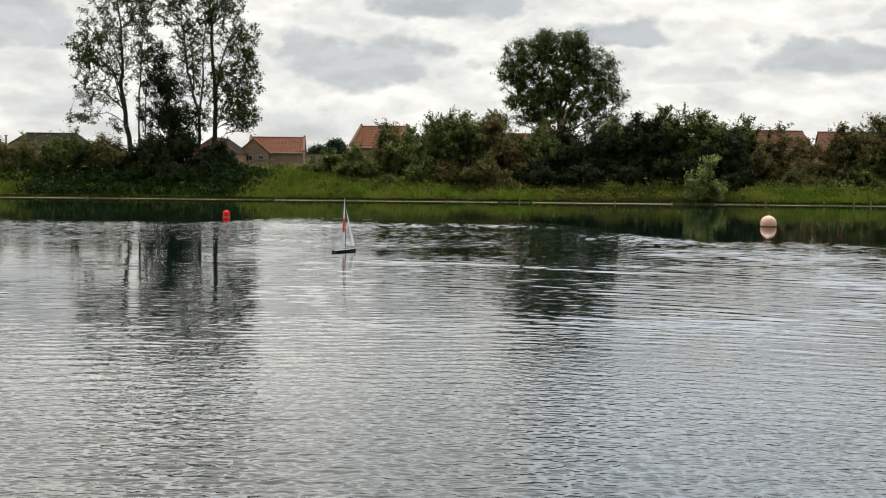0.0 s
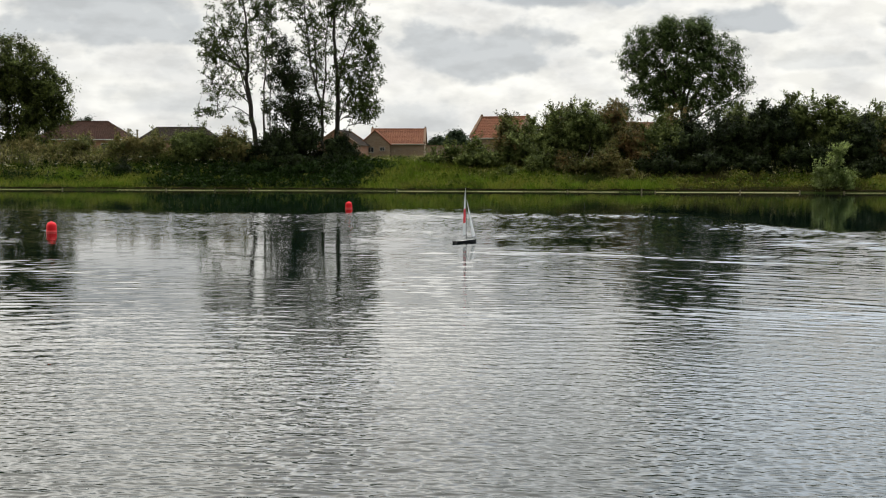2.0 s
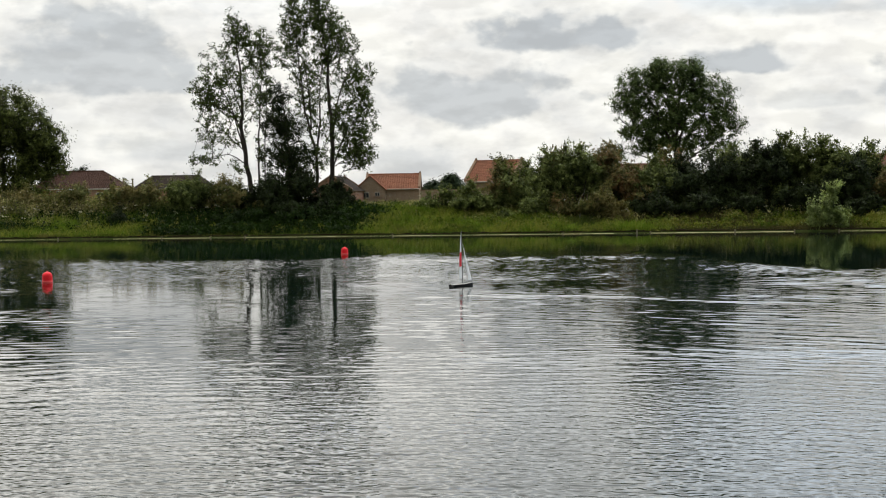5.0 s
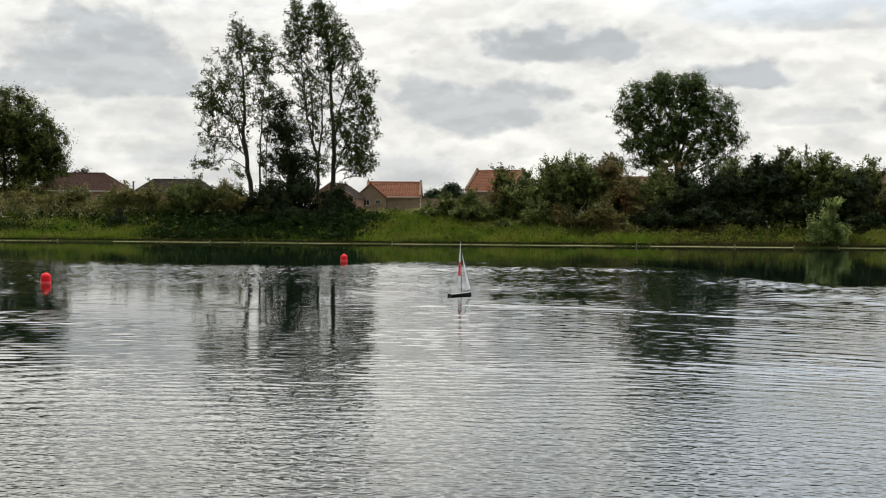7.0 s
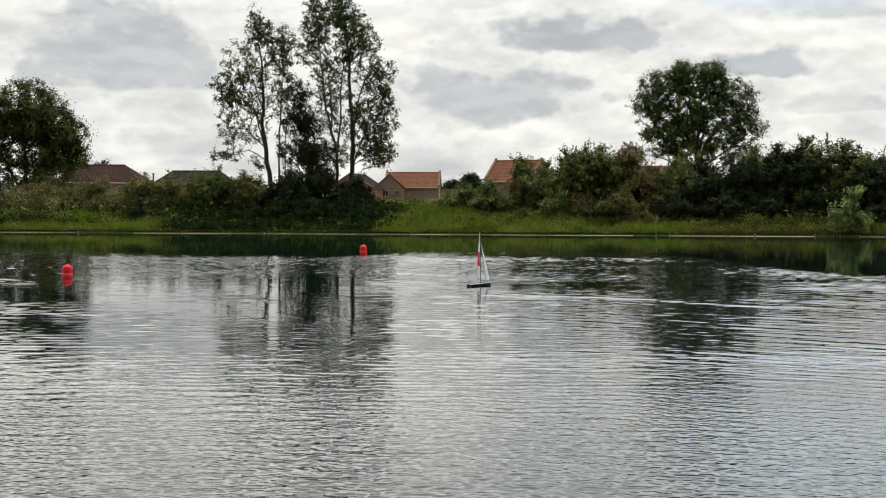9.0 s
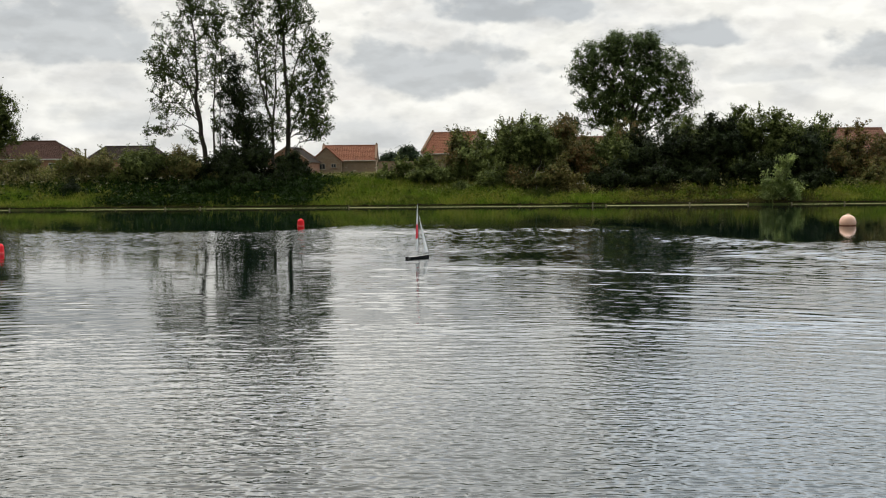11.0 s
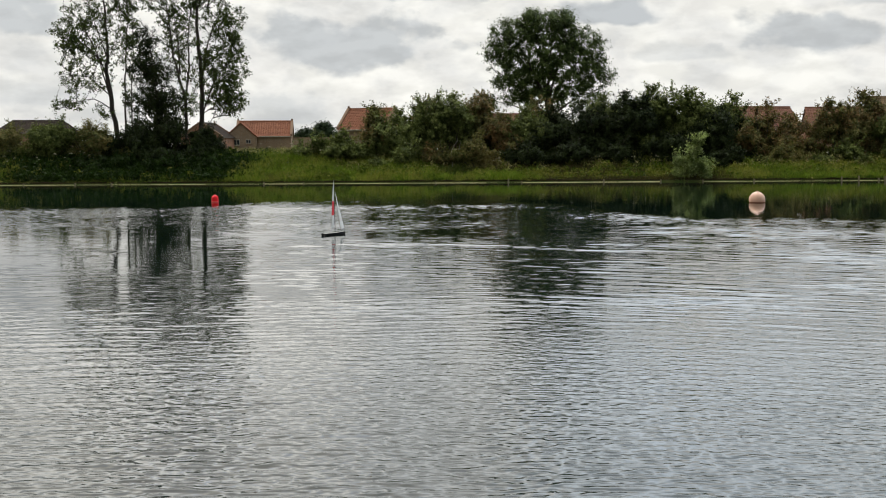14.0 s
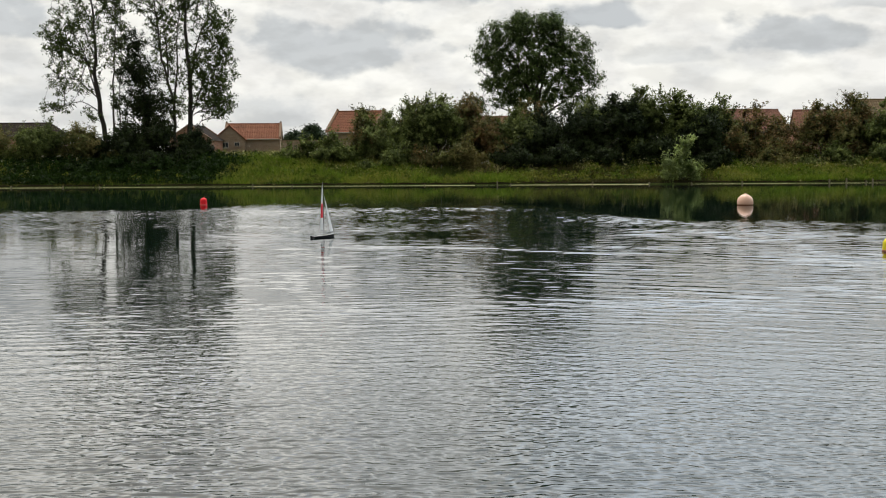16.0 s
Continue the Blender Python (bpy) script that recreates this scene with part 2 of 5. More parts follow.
def tile_material(name, a, b):
    """Clay roof tiles: courses across the slope, single tiles of uneven tone, some lichen."""
    k = Mat(name, a, 0.85)
    br = k.node("ShaderNodeTexBrick")
    k.nt.links.new(k.place(local=True), br.inputs["Vector"])
    br.inputs["Scale"].default_value = 1.0
    br.inputs["Brick Width"].default_value, br.inputs["Row Height"].default_value, br.inputs["Mortar Size"].default_value = 0.3, 0.3, 0.02
    for i, c in (("Color1", a), ("Color2", b), ("Mortar", tuple(v * 0.5 for v in a))):
        br.inputs[i].default_value = c4(*c)
    n = k.noise(k.place(local=True), 0.8, 4)
    k.base(k.mix(k.span(n, 0.5, 0.75, 0.0, 0.45), br.outputs["Color"], c4(a[0] * 0.55, a[1] * 0.75, a[2] * 0.8)))
    return k.m


def masonry_material(name, a, b):
    k = Mat(name, a, 0.9)
    br = k.node("ShaderNodeTexBrick")
    k.nt.links.new(k.place(1, 1, 1, 0, True), br.inputs["Vector"])
    mp = br.inputs["Vector"].links[0].from_node
    mp.inputs["Rotation"].default_value = (radians(90), 0, 0)
    br.inputs["Scale"].default_value = 1.0
    br.inputs["Brick Width"].default_value, br.inputs["Row Height"].default_value, br.inputs["Mortar Size"].default_value = 0.45, 0.15, 0.012
    for i, c in (("Color1", a), ("Color2", b), ("Mortar", (0.36, 0.32, 0.26))):
        br.inputs[i].default_value = c4(*c)
    n = k.noise(k.place(local=True), 1.2, 4)
    k.base(k.mix(k.span(n, 0.4, 0.8, 0.0, 0.4), br.outputs["Color"], c4(*[v * 0.6 for v in a])))
    return k.m


WATER = water_material()
GROUND = ground_material()
GRASS = grass_material()
BARK = bark_material("grey_brown_bark", (0.06, 0.05, 0.04), (0.12, 0.10, 0.08))
DEADWOOD = bark_material("bleached_dead_wood", (0.26, 0.25, 0.20), (0.36, 0.34, 0.28))
BARK_DARK = bark_material("dark_bark", (0.035, 0.03, 0.024), (0.07, 0.06, 0.048))
LEAF_ASH = leaf_material("ash_leaves", (0.020, 0.036, 0.010), (0.17, 0.23, 0.075), None, 0.2)
LEAF_ALDER = leaf_material("alder_leaves", (0.026, 0.042, 0.010), (0.12, 0.16, 0.045), None, 0.2)
# for dark-leaved growth, and for low scrub whose shade is painted into the leaves
LEAF_DARK_SHADE = leaf_material("dark_or_shaded_leaves", (0.008, 0.014, 0.004), (0.055, 0.075, 0.026), None, 0.10)
LEAF_HEDGE = leaf_material("hedge_leaves", (0.018, 0.029, 0.006), (0.27, 0.315, 0.10))
LEAF_THORN = leaf_material("thorn_leaves", (0.018, 0.025, 0.006), (0.26, 0.26, 0.095), (0.18, 0.105, 0.045))
LEAF_OLIVE = leaf_material("olive_leaves", (0.042, 0.054, 0.015), (0.24, 0.255, 0.085), (0.20, 0.16, 0.06))
LEAF_LOW = leaf_material("low_herb_leaves", (0.020, 0.042, 0.005), (0.16, 0.215, 0.030), (0.19, 0.175, 0.04), 0.3)
GRASS_LUSH = leaf_material("tall_bright_grass", (0.046, 0.090, 0.008), (0.21, 0.30, 0.036), (0.22, 0.215, 0.042), 0.28)
LEAF_ROUND = leaf_material("round_tree_leaves", (0.012, 0.018, 0.005), (0.19, 0.225, 0.055), None, 0.15)
# nettle green taken darker to paint the shade below the alders
LEAF_NETTLE_SHADE = leaf_material("shade_dark_nettle_leaves", (0.008, 0.018, 0.003), (0.030, 0.058, 0.009), None, 0.15)
LEAF_WILLOW = leaf_material("willow_leaves", (0.050, 0.078, 0.024), (0.46, 0.53, 0.22), None, 0.35)
LEAF_FAR = leaf_material("far_leaves", (0.025, 0.042, 0.02), (0.05, 0.072, 0.032), None, 0.1)
WEED = leaf_material("tall_weeds", (0.07, 0.095, 0.020), (0.34, 0.34, 0.10), (0.40, 0.35, 0.15))
PETAL = plain("white_petals", (0.42, 0.39, 0.27), 0.8)
TIMBER = plain("weathered_edging_timber", (0.60, 0.53, 0.28), 0.9, 0.25, 2.0, 0.01)
# near-black so the shore step draws the shadow line above the boards
EARTH_SHADOW = plain("shadow_dark_earth", (0.022, 0.018, 0.010), 0.8, 0.35, 1.5, 0.03)
EARTH_SHADOW.node_tree.nodes["Principled BSDF"].inputs["Specular IOR Level"].default_value = 0.0
POST = plain("weathered_post", (0.20, 0.17, 0.11), 0.9, 0.3, 4.0, 0.01)
TILE_RED = tile_material("red_clay_tiles", (0.195, 0.075, 0.042), (0.24, 0.102, 0.055))
TILE_DULL = tile_material("dull_red_clay_tiles", (0.165, 0.078, 0.052), (0.21, 0.10, 0.066))
TILE_BROWN = tile_material("brown_concrete_tiles", (0.026, 0.018, 0.012), (0.038, 0.025, 0.017))
TILE_MAROON = tile_material("maroon_roof_tiles", (0.050, 0.023, 0.015), (0.068, 0.032, 0.021))
TILE_GREY = tile_material("dark_brown_slate_tiles", (0.028, 0.019, 0.014), (0.038, 0.026, 0.019))
TILE_MOSS = tile_material("mossy_brown_tiles", (0.16, 0.11, 0.06), (0.20, 0.14, 0.08))
STONE = masonry_material("buff_stone_walling", (0.31, 0.215, 0.14), (0.25, 0.17, 0.11))
BRICK = masonry_material("red_brown_brickwork", (0.30, 0.14, 0.09), (0.36, 0.18, 0.11))
COPING = plain("stained_stone_coping", (0.20, 0.13, 0.085), 0.9, 0.2)
FASCIA = plain("weathered_cream_joinery", (0.46, 0.42, 0.35), 0.5, 0.08)
WHITE_PAINT = plain("white_painted_trim", (0.75, 0.73, 0.69), 0.5, 0.08)
PANE = plain("window_pane", (0.03, 0.035, 0.04), 0.08, 0.2)
BUOY_RED = plain("red_buoy_plastic", (0.78, 0.022, 0.028), 0.5, 0.12, 6.0)
BUOY_BAND = plain("faded_red_plastic", (0.78, 0.09, 0.085), 0.5, 0.1, 6.0)
BUOY_YELLOW = plain("yellow_buoy_plastic", (0.72, 0.62, 0.03), 0.5, 0.12, 6.0)
BUOY_PALE = plain("sun_bleached_orange_plastic", (0.72, 0.44, 0.31), 0.45, 0.10, 5.0)
BUOY_DIRT = plain("algae_stained_plastic", (0.30, 0.13, 0.08), 0.7, 0.3, 8.0)
HULL = plain("black_painted_hull", (0.015, 0.015, 0.017), 0.55)
DECK = plain("grey_deck", (0.30, 0.30, 0.29), 0.6)
SAIL = plain("white_sail_film", (0.78, 0.78, 0.75), 0.6, 0.06)
SAIL_RED = plain("red_sail_film", (0.70, 0.045, 0.06), 0.6, 0.1)
SPAR = plain("dark_carbon_spar", (0.04, 0.04, 0.045), 0.35)


# ---------------------------------------------------------------- mesh tools
def mesh_of(name, verts, faces, mat, smooth=False):
    me = bpy.data.meshes.new(name)
    me.from_pydata([tuple(v) for v in verts], [], [tuple(f) for f in faces])
    me.materials.append(mat)
    if smooth:
        me.polygons.foreach_set("use_smooth", [True] * len(me.polygons))
    me.update()
    return me


def faces_mesh(name, verts, mat, corners=4):
    """One mesh of loose faces, every `corners` points one face."""
    verts = np.asarray(verts, dtype=np.float32).reshape(-1, 3)
    n = len(verts) // corners
    me = bpy.data.meshes.new(name)
    me.vertices.add(n * corners)
    me.vertices.foreach_set("co", verts[:n * corners].ravel())
    me.loops.add(n * corners)
    me.loops.foreach_set("vertex_index", np.arange(n * corners, dtype=np.int32))
    me.polygons.add(n)
    me.polygons.foreach_set("loop_start", np.arange(0, n * corners, corners, dtype=np.int32))
    me.materials.append(mat)
    me.update(calc_edges=True)
    return me


def thing(name, at, label, category, group="", kind="", turn=0.0):
    ob = new(name)
    ob.empty_display_size = 0.3
    ob.matrix_world = pose(*at, 0, 0, turn)
    return tagged(ob, label, category, group, kind)


def part(name, data, parent, label="", m=None):
    if isinstance(data, bmesh.types.BMesh):
        raise TypeError("mesh wanted")
    ob = new(name, data)
    ob.parent = parent
    if m is not None:
        ob.matrix_basis = m
    return tagged(ob, label)


def finish(bm, name, mat, smooth=False):
    me = bpy.data.meshes.new(name)
    bm.normal_update()
    bm.to_mesh(me)
    bm.free()
    me.materials.append(mat)
    if smooth:
        me.polygons.foreach_set("use_smooth", [True] * len(me.polygons))
    return me


def block(name, size, at, mat, bevel=0.01):
    """A box with softened edges: size and centre."""
    bm = bmesh.new()
    bmesh.ops.create_cube(bm, size=1)
    for v in bm.verts:
        v.co = Vector((at[0] + v.co.x * size[0], at[1] + v.co.y * size[1], at[2] + v.co.z * size[2]))
    if bevel:
        bmesh.ops.bevel(bm, geom=bm.edges[:], offset=bevel, segments=1, affect="EDGES")
    return finish(bm, name, mat)


def lathe(name, profile, mat, sides=24):
    """A turned body from (radius, height) pairs."""
    verts, faces = [], []
    for r, z in profile:
        for i in range(sides):
            a = 2 * math.pi * i / sides
            verts.append((r * math.cos(a), r * math.sin(a), z))
    for j in range(len(profile) - 1):
        for i in range(sides):
            k = (i + 1) % sides
            faces.append((j * sides + i, j * sides + k, (j + 1) * sides + k, (j + 1) * sides + i))
    faces.append(tuple(range(sides))[::-1])
    faces.append(tuple((len(profile) - 1) * sides + i for i in range(sides)))
    return mesh_of(name, verts, faces, mat, True)


def tube(verts, faces, line, r0, r1, sides):
    """Adds a tapered tube along a polyline to verts and faces."""
    line = np.asarray(line, float)
    n = len(line)
    for i, p in enumerate(line):
        d = line[min(i + 1, n - 1)] - line[max(i - 1, 0)]
        d /= np.linalg.norm(d) + 1e-9
        a = np.cross(d, (0.3, 1.0, 0.1))
        a /= np.linalg.norm(a) + 1e-9
        b = np.cross(d, a)
        r = r0 + (r1 - r0) * i / (n - 1)
        for k in range(sides):
            t = 2 * math.pi * k / sides
            verts.append(p + r * (math.cos(t) * a + math.sin(t) * b))
    base = len(verts) - n * sides
    for i in range(n - 1):
        for k in range(sides):
            q = (k + 1) % sides
            faces.append((base + i * sides + k, base + i * sides + q, base + (i + 1) * sides + q, base + (i + 1) * sides + k))


def leaf_blades(centres, size, rng, aspect=0.55, droop=0.25, face=None, bias=0.0):
    """Loose pointed leaves at the centres, turned at random; face and bias turn their upper sides towards a way."""
    n = len(centres)
    up = rng.normal(size=(n, 3))
    up /= np.linalg.norm(up, axis=1)[:, None]
    if face is not None:
        up = up + bias * face
    a = np.cross(up, rng.normal(size=(n, 3)))
    a[:, 2] -= droop * np.linalg.norm(a, axis=1)
    a /= np.linalg.norm(a, axis=1)[:, None] + 1e-9
    b = np.cross(up, a)
    b /= np.linalg.norm(b, axis=1)[:, None] + 1e-9
    s = size * rng.uniform(0.6, 1.35, n)[:, None]
    c = np.asarray(centres)
    out = np.empty((n, 3, 3))
    out[:, 0] = c + b * s * aspect * 0.5 - a * s * 0.4
    out[:, 1] = c + a * s * 0.6
    out[:, 2] = c - b * s * aspect * 0.5 - a * s * 0.3
    return out.reshape(-1, 3)


# ---------------------------------------------------------------- lie of the land
SHORE_FAR, SHORE_NEAR, LAKE_SIDE = 92.0, 1.6, 78.0


def smooth(t):
    t = min(1.0, max(0.0, t))
    return t * t * (3 - 2 * t)


def land(x, y):
    """Height of the ground."""
    s = max(y - SHORE_FAR, SHORE_NEAR - y, abs(x) - LAKE_SIDE)
    lump = noise.noise(Vector((x * 0.35, y * 0.45, 1.7))) * 0.26 + noise.noise(Vector((x * 0.07, y * 0.08, 5.1))) * 0.25
    if s < 0:
        return max(-1.8, -0.25 + s * 0.3)
    top = 2.15 if y > 40 else 0.95
    rise = 0.10 + (top - 0.10) * smooth(s / 11.0 if y > 40 else s / 3.0)
    return rise + lump * smooth(s / 4.0) + (0.0 if s < 16 else min(0.35, (s - 16) * 0.008))


def make_land():
    def steps(stops):
        out = []
        for (a, b, d) in stops:
            n = max(1, round((b - a) / d))
            out += [a + (b - a) * i / n for i in range(n)]
        return out + [stops[-1][1]]
    xs = steps([(-2400, -300, 300), (-300, -90, 30), (-90, -78.4, 5.8), (-78.4, -77.6, 0.4), (-77.6, -56, 2.4), (-56, 48, 0.8), (48, 77.6, 2.4), (77.6, 78.4, 0.4), (78.4, 90, 5.8), (90, 300, 30), (300, 2400, 300)])
    ys = steps([(-2400, -200, 275), (-200, -20, 30), (-20, 1.2, 2.0), (1.2, 2.0, 0.2), (2.0, 91.9, 5.0), (91.9, 92.0, 0.1), (92.0, 110, 0.5), (110, 200, 5), (200, 400, 40), (400, 3200, 350)])
    verts = [(x, y, land(x, y)) for y in ys for x in xs]
    w = len(xs)
    faces = [(j * w + i, j * w + i + 1, (j + 1) * w + i + 1, (j + 1) * w + i) for j in range(len(ys) - 1) for i in range(w - 1)]
    tagged(new("ground", mesh_of("ground", verts, faces, GROUND, True)), "grassy earth bank and flat land round the lake", "ground", "", "structure")


make_land()
def make_water():
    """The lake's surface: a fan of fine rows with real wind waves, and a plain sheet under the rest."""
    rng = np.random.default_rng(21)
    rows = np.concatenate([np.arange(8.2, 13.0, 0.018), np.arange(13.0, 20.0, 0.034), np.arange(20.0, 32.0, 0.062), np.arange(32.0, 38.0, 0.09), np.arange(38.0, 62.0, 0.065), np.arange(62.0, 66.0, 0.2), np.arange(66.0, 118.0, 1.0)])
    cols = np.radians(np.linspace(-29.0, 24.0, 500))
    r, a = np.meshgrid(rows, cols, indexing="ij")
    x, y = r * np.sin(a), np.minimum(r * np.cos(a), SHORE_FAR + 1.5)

    def patch(lo, hi, n=9, stretch=2.0):
        out = np.zeros_like(x)
        for _ in range(n):
            k, t, p = 2 * math.pi / rng.uniform(lo, hi), rng.uniform(0, 2 * math.pi), rng.uniform(0, 2 * math.pi)
            out += np.sin(k * (x * math.cos(t) / stretch + y * math.sin(t)) + p)
        return out / math.sqrt(n / 2)

    def ease(v, lo, hi):
        t = np.clip((v - lo) / (hi - lo), 0, 1)
        return t * t * (3 - 2 * t)

    def train(lo, hi, n, slope, fan, lean=0.12):
        out = np.zeros_like(x)
        for _ in range(n):
            lam = math.exp(rng.uniform(math.log(lo), math.log(hi)))
            k, t, p = 2 * math.pi / lam, rng.normal(0, fan) + lean, rng.uniform(0, 2 * math.pi)
            out += slope * math.sqrt(2 / n) / k * np.sin(k * (x * math.sin(t) + y * math.cos(t)) + p)
        return out

    lee = 1 - 0.97 * ease(y - (60.0 - 16.5 * ease(x, 2.5, 10.0) - 5.5 * ease(-x, 6.0, 14.0) + 1.2 * patch(6, 20)), -4.0, 2.0)
    gust = 0.85 + 0.3 * np.tanh(patch(5, 16))
    swell = np.interp(y, (8, 15, 20, 30, 45, 58, 66), (0.006, 0.024, 0.030, 0.030, 0.022, 0.016, 0.008))
    wave = np.interp(y, (8, 14, 20, 30, 45, 58, 66), (0.036, 0.052, 0.050, 0.042, 0.034, 0.028, 0.01))
    chop = np.interp(y, (8, 14, 20, 26, 36, 45), (0.050, 0.058, 0.056, 0.040, 0.015, 0.0))
    p1, p2 = 0.5 + 0.5 * np.tanh(1.3 * patch(3, 9)), 0.5 + 0.5 * np.tanh(1.3 * patch(2, 6))
    east = ease(x + 0.6 * patch(4, 10), -2.5, 3.5)
    z = swell * (train(0.34, 0.62, 40, 1.0, 0.22, -0.12) * (1 - east) + train(0.34, 0.62, 40, 1.0, 0.22, 0.34) * east) * (0.45 + 1.1 * p1)
    z += wave * (train(0.19, 0.36, 34, 1.0, 0.2, -0.1) * (0.45 + p2) * (1 - east) + train(0.19, 0.36, 34, 1.0, 0.2, 0.3) * (0.45 + p2) * east + 0.4 * train(0.2, 0.4, 26, 1.0, 0.8) * (1.15 - p2))
    z += chop * (train(0.09, 0.16, 54, 1.0, 0.35, -0.1) * (0.5 + p1) + 0.7 * train(0.08, 0.17, 40, 1.0, 0.7) * (1.0 - 0.8 * p1))
    far = ease(y, 33.0, 44.0)
    z = z * (1 - 0.5 * far) + 0.075 * far * (0.8 + 0.4 * p1) * train(0.22, 0.48, 70, 1.0, 0.8)
    # old boat waves running across
    z += 0.024 * train(0.5, 0.85, 9, 1.0, 0.07, 0.50) * ease(x + patch(4, 9), -3.0, 3.0) * ease(y, 14.0, 20.0) * (1 - ease(y, 34.0, 44.0)) * (0.3 + p1)
    z += 0.022 * train(0.42, 0.75, 9, 1.0, 0.08, -0.50) * (1 - ease(x + patch(4, 9), -6.0, -1.0)) * ease(y, 11.0, 15.0) * (1 - ease(y, 24.0, 32.0)) * (0.3 + p2)
    # a slick that the wind leaves alone
    az = np.degrees(np.arctan2(x, y)) + 1.2 * patch(3, 9)
    slick = ease(az, -27.0, -23.0) * (1 - ease(az, -9.0, -5.0)) * ease(y + 1.5 * patch(4, 12), 15.0, 24.0) * (1 - ease(y, 38.0, 47.0))
    z *= 1 - 0.6 * slick
    z *= lee * gust
    # what is left of the boat's wake
    off = y - (31.8 - 0.5 * x + 0.25 * np.sin(x * 1.3))
    z += 0.020 * np.exp(-(off / 0.26) ** 2) * ease(x, -2.6, -1.2) * (1 - ease(x, 4.5, 7.5))
    n, m = x.shape
    z[0], z[-1], z[:, 0], z[:, -1] = -0.07, -0.07, -0.07, -0.07
    co = np.stack([x, y, z], -1).reshape(-1, 3)
    co = np.concatenate([co, np.array([(-82, -2, -0.05), (82, -2, -0.05), (82, 96, -0.05), (-82, 96, -0.05)])])
    i = (np.arange(n - 1)[:, None] * m + np.arange(m - 1)[None]).ravel()
    quad = np.concatenate([np.stack([i, i + 1, i + m + 1, i + m], 1)[:, ::-1], np.array([[n * m, n * m + 1, n * m + 2, n * m + 3]])])
    me = bpy.data.meshes.new("water")
    me.vertices.add(len(co))
    me.vertices.foreach_set("co", co.astype(np.float32).ravel())
    me.loops.add(quad.size)
    me.loops.foreach_set("vertex_index", quad.astype(np.int32).ravel())
    me.polygons.add(len(quad))
    me.polygons.foreach_set("loop_start", np.arange(0, quad.size, 4, dtype=np.int32))
    me.update(calc_edges=True)
    me.polygons.foreach_set("use_smooth", np.ones(len(quad), dtype=bool))
    me.materials.append(WATER)
    return new("water", me)


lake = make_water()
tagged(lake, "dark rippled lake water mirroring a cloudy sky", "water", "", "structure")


# ---------------------------------------------------------------- trees and bushes
def blob_points(rng, blobs, n, shell):
    w = np.array([b[6] for b in blobs], float)
    pick = rng.choice(len(blobs), n, p=w / w.sum())
    d = rng.normal(size=(n, 3))
    d /= np.linalg.norm(d, axis=1)[:, None]
    r = rng.uniform(0, 1, n) ** shell
    c = np.array([b[:6] for b in blobs])[pick]
    return c[:, :3] + d * r[:, None] * c[:, 3:6]


